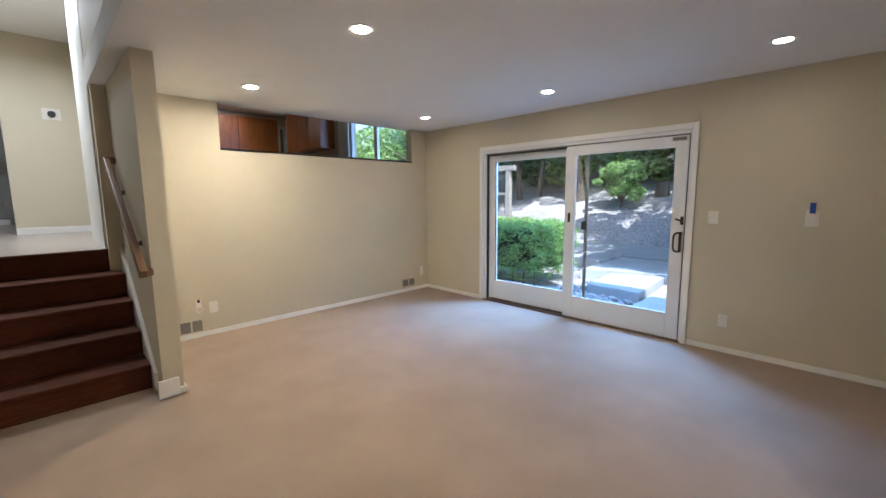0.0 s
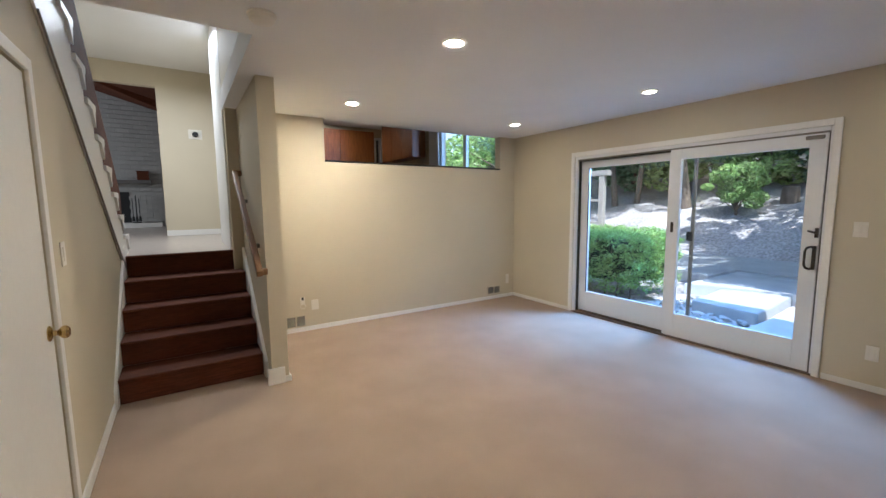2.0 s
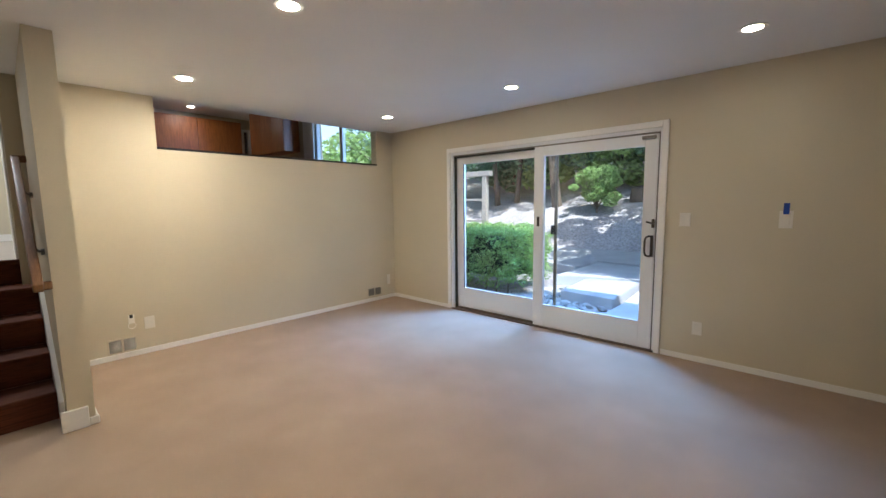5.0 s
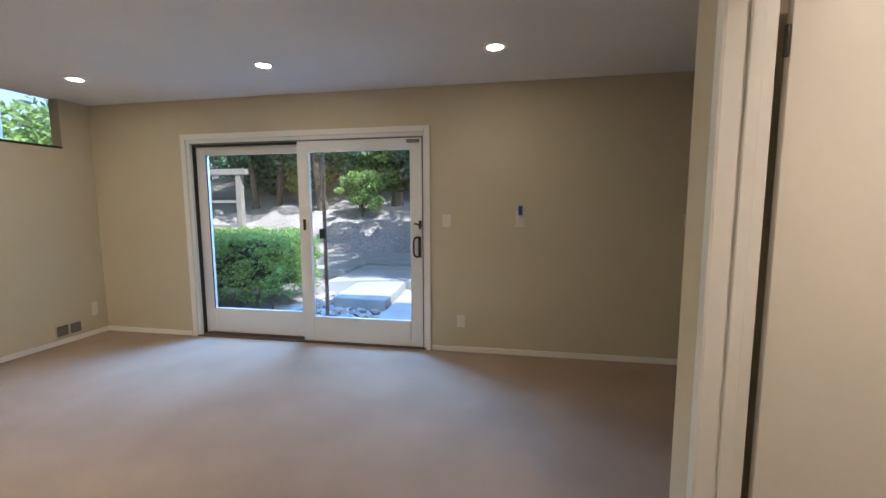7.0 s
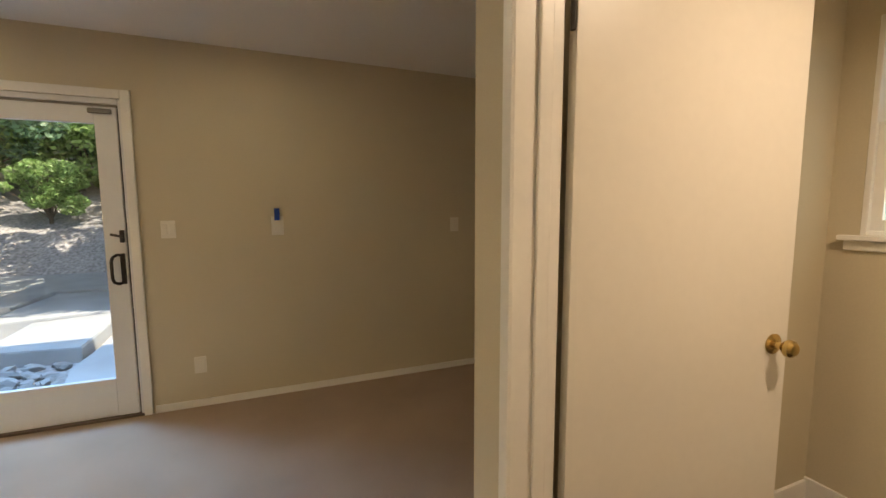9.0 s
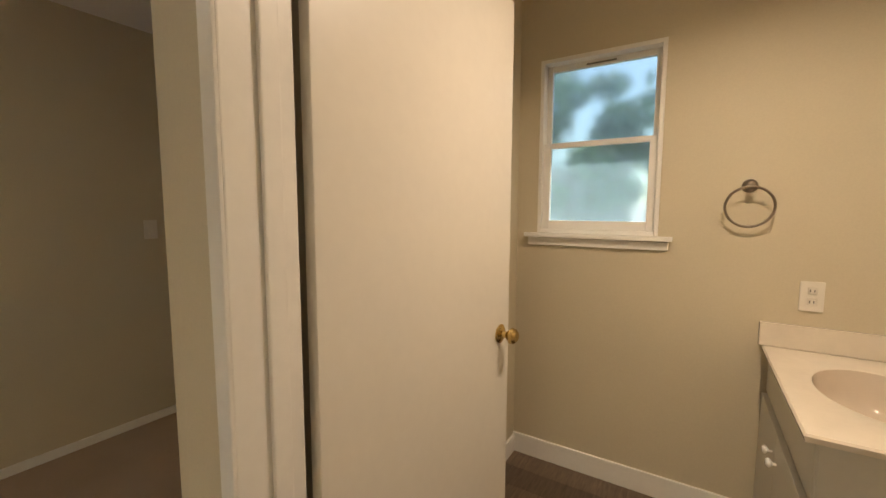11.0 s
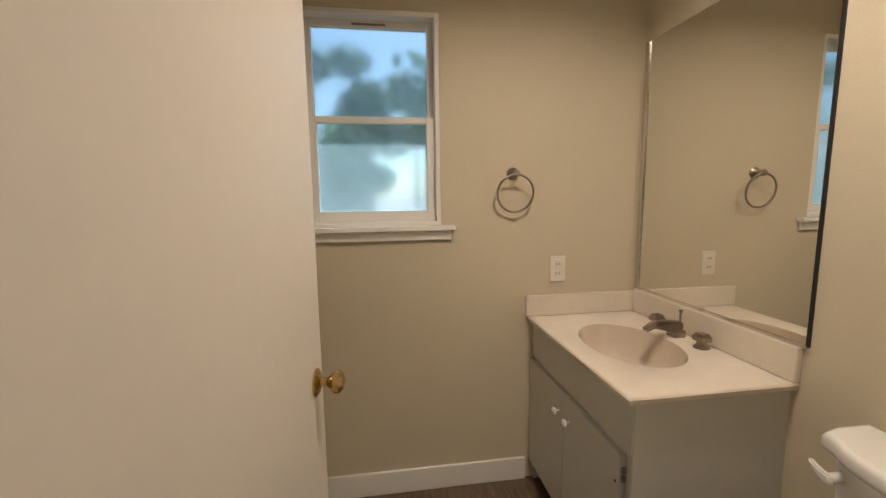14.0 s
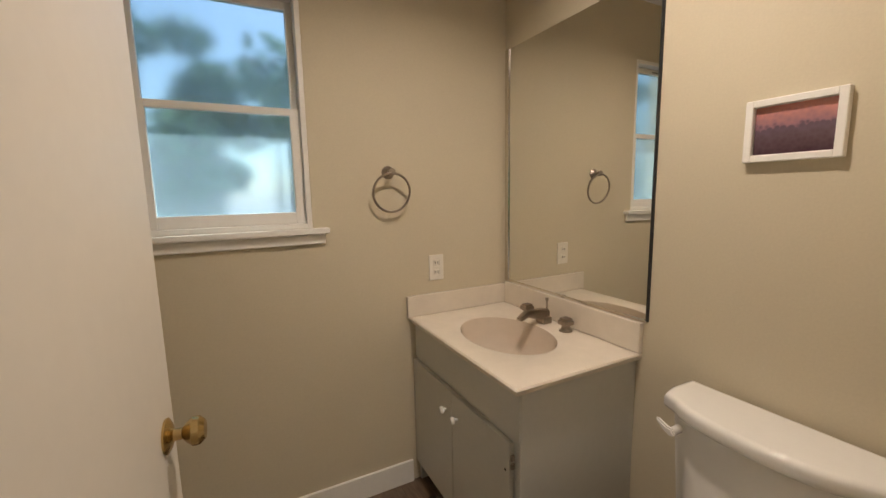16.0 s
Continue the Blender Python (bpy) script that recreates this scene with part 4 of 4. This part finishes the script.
plain_window("kitchen_window", "white kitchen window looking on to green trees", "x", KE, 5.30, 7.18, 1.85, 3.25, (6.35,))
plain_window("end_window", "narrow white window at the kitchen's end", "y", KN, 4.40, KE, 2.2, 3.15, ())
structure("casing_kitchen", boxes((KE - 0.02, KE, 7.18, 7.55, 1.85, KC - 0.041), bevel=0.003), TRIM, "white wide window casing in the kitchen", "trim")

# fireplace room beyond the landing
structure("wall_lounge", boxes((-4.0, 0.95, 12.0, 12.15, LAND, 4.35), (-4.1, -4.0, 8.12, 12.0, LAND, 4.35), (0.92, 1.0, 9.95, 12.0, LAND, 4.35), (-4.0, HX0 - 0.1, 8.0, 8.12, LAND, 4.35)), PALE_BRICK, "pale lounge walls")
fire = thing("fireplace", "white painted brick fireplace with dark wooden mantel", "fireplace", (-1.2, 11.9, LAND))
bm = bmesh.new()
course = 0
z = LAND + 0.12
while z < 4.2:
    x = -2.9 + (0.11 if course % 2 else 0)
    while x < -0.02:
        if not (z < 1.82 and -1.9 < x + 0.1 < -0.76):
            box(bm, x, min(x + 0.205, 0.0), 11.90 + random.uniform(-0.004, 0.004), 11.99, z, z + 0.085)
        x += 0.22
    z += 0.1
    course += 1
tagged(part("brickwork", bm, PALE_BRICK, fire, "white painted bricks"), kind="stuff")
part("mortar", boxes((-2.9, -0.01, 11.945, 11.985, LAND + 0.1, 4.2)), PALE_BRICK, fire)
part("firebox", boxes((-1.85, -0.80, 11.93, 11.985, LAND + 0.11, 1.80)), BLACK, fire, "black firebox")
part("mantel", boxes((-2.3, -0.36, 11.76, 11.895, 1.98, 2.07), bevel=0.006), mat("grey_stained_mantel", (0.12, 0.11, 0.10), 0.6, grain=0.2), fire)
part("hearth", boxes((-2.6, -0.2, 11.45, 11.895, LAND - 0.001, LAND + 0.10), bevel=0.006), TRIM, fire, "white raised hearth")
tools = thing("fireplace_tools", "black fireplace tool stand on the hearth", "fireplace tools", (-0.68, 11.7, LAND + 0.1))
part("stand", lathe([(0.0, 0.0), (0.09, 0.0), (0.08, 0.02), (0.012, 0.03), (0.010, 0.62), (0.0, 0.63)], Matrix.Translation((-0.68, 11.7, LAND + 0.1))), BLACK, tools)
for dx in (-0.06, 0.0, 0.06):
    part("tool", rod(rod(bmesh.new(), (-0.68 + dx, 11.66, LAND + 0.16), (-0.68 + dx, 11.66, LAND + 0.66), 0.007), (-0.68 + dx, 11.66, LAND + 0.14), (-0.68 + dx, 11.66, LAND + 0.25), 0.03, 0.02), BLACK, tools)
bx = thing("mantel_box", "brown wooden box standing on the mantel", "box", (-0.50, 11.82, 2.07))
part("body", boxes((-0.62, -0.40, 11.77, 11.87, 2.071, 2.25), bevel=0.006), DARK_WOOD, bx)
part("lid", boxes((-0.63, -0.39, 11.765, 11.875, 2.251, 2.28), bevel=0.005), DARK_WOOD, bx)
for k, (xa, za) in enumerate(((-3.2, 4.15), (-2.2, 3.9), (-1.2, 3.65), (-0.2, 3.4))):
    b = thing("roof_beam", "dark stained sloping roof timber", "beam", (xa, 10.0, za), "roof timbers")
    part("timber", prism([(xa - 0.9, za + 0.50), (xa + 0.2, za + 0.06), (xa + 0.2, za + 0.36), (xa - 0.9, za + 0.78)], "y", 8.6 + 0.7 * k, 8.9 + 0.7 * k), DARK_WOOD, b)
structure("ceiling_lounge", prism([(-4.0, 4.8), (0.92, 3.35), (0.92, 3.40), (-4.0, 4.85)], "y", 8.13, 11.99), DARK_WOOD, "dark wooden sloping ceiling", "ceiling")

# unseen roof and outer walls, added to keep the sun out
structure("roof", boxes((-4.5, EAST + 0.40, -2.9, 13.0, 4.86, 5.0), (EAST + 0.16, EAST + 0.40, -2.9, NORTH, 2.62, 2.7)), WEATHERED, "unseen flat slab added to block the sun", "roof")
structure("wall_outer", boxes((-4.6, -4.5, -2.9, 13.0, -0.2, 4.86), (WEST - 1.2, WEST - 1.1, -2.4, 2.8, -0.1, CEIL), (-4.5, B_WEST - 0.1, -2.5, -2.4, -0.2, 4.86), (EAST, EAST + 0.16, -2.3, 13.0, KC + 0.11, 4.86), (B_WEST - 0.1, EAST, -2.5, -2.3, CEIL + 0.3, 4.86), (-4.5, EAST, 12.9, 13.0, -0.2, 4.86), (EAST, EAST + 0.16, NORTH + 0.12, 12.9, -0.2, LAND),
          (EAST, EAST + 0.16, 10.1, 12.9, LAND, KC + 0.11), (EAST, EAST + 0.16, -2.3, NORTH + 0.12, 2.7, KC + 0.11)), WEATHERED, "unseen outer walls added to block the sun")

# ---- garden ----
GROUND = -0.16


def ground_height(x, y):
    h = GROUND
    if x > 11.5:
        u = min((x - 11.5) / 3.2, 1.0)
        h += 1.32 * u * u * (3 - 2 * u) + max(0.0, x - 14.7) * 0.28 * (1 if x < 30 else 0) + (15.3 * 0.28 if x >= 30 else 0)
    elif x > 8.5:
        h += 0.10 * (x - 8.5) / 3.0 if x < 11.5 else 0
    if x > 11.5:
        h += 0.10 + 0.10 * noise.noise((x * 0.8, y * 0.8, 0))
    return h


bm = bmesh.new()
xs = [-300, -60, -20, -8, -4, 0, 3, 4.7] + [5 + 0.5 * k for k in range(60)] + [37, 60, 120, 300]
ys = [-300, -100, -50, -30] + [-20 + 0.8 * k for k in range(60)] + [32, 45, 70, 120, 300]
grid = [[bm.verts.new((x, y, ground_height(x, y) if x > 4.7 else GROUND)) for y in ys] for x in xs]
for i in range(len(xs) - 1):
    for j in range(len(ys) - 1):
        bm.faces.new((grid[i][j], grid[i + 1][j], grid[i + 1][j + 1], grid[i][j + 1]))
structure("ground", bm, MULCH, "pinkish brown leaf litter on rising ground", "ground", True)

patio = thing("patio", "pale concrete slabs stepping away from the door", "patio", (8, 3, GROUND), kind="structure")
for pts, z0, z1 in (
        ([(4.78, -3.0), (8.6, -3.0), (8.6, 1.2), (8.05, 2.28), (6.1, 2.30), (4.78, 1.9)], GROUND - 0.05, -0.10),
        ([(6.46, 2.33), (8.10, 2.46), (7.80, 3.32), (6.56, 3.20)], GROUND - 0.05, 0.0),
        ([(8.14, 2.2), (9.6, 2.3), (9.75, 3.85), (7.62, 3.85), (7.84, 3.34)], GROUND - 0.05, 0.03),
        ([(8.65, -3.0), (12.0, -3.0), (12.0, 2.15), (8.4, 2.1), (8.65, 1.2)], GROUND - 0.05, 0.02),
        ([(9.65, 2.2), (12.2, 2.2), (12.0, 6.3), (9.2, 5.6), (8.6, 3.9), (9.8, 3.9)], GROUND - 0.05, 0.06)):
    bm = prism(pts, "z", z0, z1)
    bmesh.ops.bevel(bm, geom=list(bm.edges), offset=0.012, segments=2, affect="EDGES")
    part("slab", bm, CONCRETE, patio)

rocks = thing("river_rocks", "bed of smooth grey river stones beside the slabs", "stones", (6.0, 3.2, GROUND))
stone_meshes = []
for k in range(5):
    bm = bmesh.new()
    bmesh.ops.create_icosphere(bm, subdivisions=1, radius=1.0)
    for v in bm.verts:
        v.co *= 1 + 0.25 * noise.noise(v.co * 1.3 + Vector((k * 7, 0, 0)))
    stone_meshes.append(mesh_of("stone", bm, STONE, True))
    stone_meshes[-1].polygons.foreach_set("use_smooth", [True] * len(stone_meshes[-1].polygons))
rng = random.Random(5)
placed = 0
while placed < 290:
    x, y = rng.uniform(4.95, 7.6), rng.uniform(2.0, 4.6)
    if (y < 2.36 and x > 4.9) and not (x < 6.2 and y > 2.0 + (x - 4.78) * 0.25):
        continue
    if 6.4 < x < 8 and 2.3 < y < 3.28 or x > 6.2 and y > 3.6:
        continue
    r = rng.uniform(0.035, 0.085)
    ob = new("stone", stone_meshes[placed % 5])
    ob.parent = rocks
    ob.matrix_parent_inverse = rocks.matrix_basis.inverted()
    ob.matrix_basis = Matrix.LocRotScale((x, y, GROUND + r * 0.3), Euler((rng.uniform(-0.3, 0.3), rng.uniform(-0.3, 0.3), rng.uniform(0, 6.3))), (r * 1.3, r, r * 0.6))
    placed += 1


def leaf_cloud(places, size, rng, n):
    """Many small bent leaves about given places: (centre, radii)."""
    verts, faces = [], []
    for k in range(n):
        c, rad = places[rng.randrange(len(places))]
        while True:
            u = Vector((rng.uniform(-1, 1), rng.uniform(-1, 1), rng.uniform(-1, 1)))
            if 0.3 < u.length < 1:
                break
        u = u.normalized() * (u.length ** 0.4)
        p = Vector(c) + Vector((u.x * rad[0], u.y * rad[1], u.z * rad[2]))
        a = Vector((rng.gauss(0, 1), rng.gauss(0, 1), rng.gauss(0, 0.6))).normalized()
        b = a.cross(Vector((rng.gauss(0, 1), rng.gauss(0, 1), rng.gauss(0, 1)))).normalized()
        s = size * rng.uniform(0.6, 1.4)
        i = len(verts)
        verts += [p - a * s, p + b * s * 0.45, p + a * s, p - b * s * 0.45]
        faces.append((i, i + 1, i + 2, i + 3))
    return verts, faces


def leaves(name, places, size, n, material, parent, seed, label=""):
    verts, faces = leaf_cloud(places, size, random.Random(seed), n)
    mesh = bpy.data.meshes.new(name)
    mesh.from_pydata(verts, [], faces)
    mesh.materials.append(material)
    ob = new(name, mesh)
    ob.parent = parent
    ob.matrix_parent_inverse = parent.matrix_basis.inverted()
    return tagged(ob, label, kind="stuff")


# clipped hedge: leaves over a near-black box that paints the shade inside
hedge = thing("hedge", "clipped light green leafy hedge beside the patio", "hedge", (6.8, 4.6, GROUND))
rng = random.Random(11)
cells = []
for k in range(900):
    x, y, z = rng.uniform(6.05, 7.4), rng.uniform(3.85, 6.9), rng.uniform(0.02, 0.95)
    f = rng.random()
    if f < 0.42:
        z = rng.uniform(0.88, 0.98)
    elif f < 0.72:
        x = rng.uniform(6.0, 6.15)
    elif f < 0.86:
        y = rng.uniform(3.80, 3.95)
    r = rng.uniform(0.06, 0.13)
    cells.append(((x, y, z), (r, r, r * 0.8)))
leaves("foliage", cells, 0.017, 64000, HEDGE_LEAF, hedge, 3)
part("inner_twigs", boxes((6.2, 7.3, 3.98, 6.8, 0.14, 0.86), bevel=0.1, seg=2), mat("dark_inner_shade", (0.02, 0.03, 0.012), 0.9, grain=0.5, grain_size=25, bump=1.0), hedge)
for k in range(9):
    part("stem", rod(bmesh.new(), (6.3 + 0.1 * (k % 3), 4.05 + 0.30 * k, GROUND - 0.02), (6.35 + 0.1 * (k % 3), 4.05 + 0.30 * k, 0.2), 0.018, 0.012, 7), BARK, hedge)


def tree(name, label, x, y, height, crown_z, spread, seed, n, leaf_size, material, lean=(0, 0), r=0.16, clumps=26):
    rng = random.Random(seed)
    z0 = ground_height(x, y) if x > 4.7 else GROUND
    t = thing(name, label, "tree" if height > 3 else "bush", (x, y, z0))
    bm = bmesh.new()
    pts = [Vector((x + lean[0] * u + 0.12 * r * rng.uniform(-3, 3) * u, y + lean[1] * u, z0 - 0.1 + height * u)) for u in (0, 0.15, 0.35, 0.55, 0.75, 0.95)]
    for k in range(5):
        rod(bm, pts[k], pts[k + 1] + (pts[k + 1] - pts[k]) * 0.04, r * (1 - 0.17 * k), r * (1 - 0.17 * (k + 1)), 10)
    places = []
    for k in range(clumps):
        u = rng.uniform(crown_z, 1.0)
        base = pts[min(4, int(u * 5))]
        a = rng.uniform(0, 6.283)
        reach = spread * rng.uniform(0.35, 1.0) * (1.15 - 0.6 * abs(u - (crown_z + 1) / 2) * 2)
        tip = Vector((base.x + reach * math.cos(a), base.y + reach * math.sin(a), z0 + height * u + rng.uniform(-0.2, 0.3) * spread * 0.5))
        if k % 2 == 0:
            start = pts[1].lerp(pts[4], rng.uniform(0.3, 0.9)) if height > 3 else pts[1]
            rod(bm, start, tip, r * 0.28, r * 0.08, 6)
        q = spread * rng.uniform(0.22, 0.42)
        places.append((tip, (q, q, q * 0.65)))
    part("trunk", bm, BARK, t, "grey-brown trunk and limbs", True)
    leaves("crown", places, leaf_size, n, material, t, seed + 1)
    return t


tree("bush", "round yellow-green leafy bush on the bank", 14.0, 5.62, 1.35, 0.30, 0.75, 21, 9000, 0.045, BUSH_LEAF, r=0.05, clumps=34)
tree("shade_tree", "tall tree with a leaning grey trunk", 14.6, 7.35, 6.5, 0.30, 2.3, 31, 11000, 0.085, TREE_LEAF, (0.2, 0.9), 0.20, 34)
tree("shade_tree", "slim tree with a dark leafy crown", 15.0, 10.3, 6.0, 0.30, 2.4, 41, 11000, 0.085, TREE_LEAF, (0, 0.5), 0.13, 34)
tree("shade_tree", "slim tree with a dark leafy crown", 15.2, 9.5, 6.0, 0.34, 2.2, 51, 9000, 0.085, TREE_LEAF, (0.2, -0.5), 0.12, 30)
for k, (x, y, h, s, m) in enumerate(((18.5, 4.2, 4.5, 2.6, TREE_LEAF), (19.0, 8.0, 5.5, 2.8, TREE_LEAF), (18.0, 12.5, 5.5, 2.8, TREE_LEAF), (19.5, 1.0, 5.0, 2.6, TREE_LEAF), (17.2, 6.2, 4.6, 1.9, BUSH_LEAF), (20.0, 16.5, 6.0, 3.0, TREE_LEAF),
                                     (14.5, 15.0, 5.5, 2.6, TREE_LEAF), (22.5, 5.5, 7.0, 3.4, TREE_LEAF), (23.0, 10.5, 7.0, 3.4, TREE_LEAF), (11.5, 13.5, 5.0, 2.3, BUSH_LEAF), (22.5, 0.5, 7.0, 3.4, TREE_LEAF), (17.2, 10.9, 3.4, 1.8, TREE_LEAF), (16.9, 8.7, 3.0, 1.5, BUSH_LEAF), (17.0, 3.4, 3.2, 1.7, TREE_LEAF))):
    tree("garden_tree", "dense green leafy tree at the top of the bank", x, y, h, 0.08, s, 60 + 3 * k, 7500, 0.11, m, r=0.14, clumps=36)
tree("side_bush", "tall leafy shrub outside the bathroom window", 2.50, -3.0, 2.75, 0.56, 0.50, 130, 1900, 0.055, TREE_LEAF, r=0.03, clumps=16)
tree("side_bush", "tall leafy shrub outside the bathroom window", 1.80, -3.05, 2.35, 0.66, 0.42, 136, 900, 0.055, TREE_LEAF, r=0.03, clumps=12)
# made-up fence: gives the frosted lower pane its pale bluish blur
backdrop_fence = thing("backdrop_fence", "made-up pale board fence as backdrop for the frosted panes", "fence", (2, -3.6, GROUND))
board = mesh_of("fence_board", boxes((-0.073, 0.073, -0.01, 0.01, 0, 1.98), bevel=0.004), FENCE)
for k in range(40):
    if k in (19, 20, 21):
        continue                       # gap left so a bright patch shows in the frosted pane
    ob = new("fence_board", board)
    ob.parent = backdrop_fence
    ob.matrix_parent_inverse = backdrop_fence.matrix_basis.inverted()
    ob.matrix_basis = Matrix.Translation((-1.1 + 0.15 * k, -3.6, GROUND - 0.02))
for z in (0.3, 1.15):
    part("fence_rail", boxes((-1.18, 4.85, -3.65, -3.611, z, z + 0.08), bevel=0.004), FENCE, backdrop_fence)
# stands out of view, added to throw its shadow on the far slabs
tree("shade_tree", "unseen tall tree added to shade the patio", 9.8, 0.9, 7.0, 0.52, 2.6, 171, 20000, 0.10, TREE_LEAF, r=0.16, clumps=30)
tree("shade_tree", "tall dark tree on the bank", 15.6, 1.6, 6.0, 0.2, 2.2, 181, 9000, 0.09, TREE_LEAF, r=0.16, clumps=32)
# second tree out of view, added only for its shade on the bank
tree("shade_tree", "unseen tall tree added to shade the bank", 11.9, 0.6, 7.5, 0.5, 2.8, 191, 9000, 0.10, TREE_LEAF, r=0.16, clumps=26)
woods = thing("far_woods", "dark green woods along the skyline", "woods", (32, 8, 4), kind="stuff")
rng = random.Random(77)
leaves("canopy", [((rng.uniform(27, 34), rng.uniform(-22, 40), rng.uniform(3.5, 10.5)), (2.4, 2.4, 1.8)) for k in range(150)], 0.30, 26000, TREE_LEAF, woods, 78)

# garden arch of weathered posts
arch = thing("garden_arch", "weathered pale timber arch in the garden", "arch", (12.0, 9.4, 0.2))
for y in (8.75, 10.3):
    part("post", boxes((11.92, 12.08, y - 0.09, y + 0.09, GROUND - 0.1, 2.35), bevel=0.01), WEATHERED, arch)
for z in (0.75, 1.5):
    part("cross_bar", boxes((11.96, 12.04, 8.84, 10.21, z, z + 0.08), bevel=0.008), WEATHERED, arch)
part("cross_beam", boxes((11.90, 12.10, 8.5, 11.2, 2.351, 2.52), bevel=0.01), WEATHERED, arch)
st = thing("tree_stump", "weathered cut tree stump on the bank", "stump", (15.3, 4.75, ground_height(15.3, 4.75)))
bm = lathe([(0.0, -0.1), (0.27, -0.1), (0.23, 0.1), (0.21, 0.42), (0.19, 0.44), (0.0, 0.44)], Matrix.Translation((15.3, 4.75, ground_height(15.3, 4.75))), 14)
for v in bm.verts:
    v.co += Vector((1, 1, 0)) * 0.03 * noise.noise(v.co * 5)
part("wood", bm, BARK, st, "", True)

# ---- bathroom floor boards ----
bath_floor = thing("floor_bath", "brown wood-look plank floor", "floor", (1.6, -1.0, 0), kind="structure")
part("underlay", boxes((B_WEST - 0.02, B_EAST, B_SOUTH - 0.02, B_FACE - 0.002, -0.12, -0.006)), BLACK, bath_floor)
k = 0
y = B_SOUTH
rng = random.Random(9)
while y < B_FACE - 0.03:
    w = min(0.148, B_FACE - 0.004 - y)
    x = B_WEST - rng.uniform(0, 0.6)
    while x < B_EAST:
        a, b = max(x, B_WEST), min(x + 0.9, B_EAST)
        if b - a > 0.02:
            part("plank", boxes((a, b - 0.0015, y, y + w - 0.0015, -0.006, 0.0), bevel=0.0008), PLANK, bath_floor)
        x += 0.9
    y += 0.148
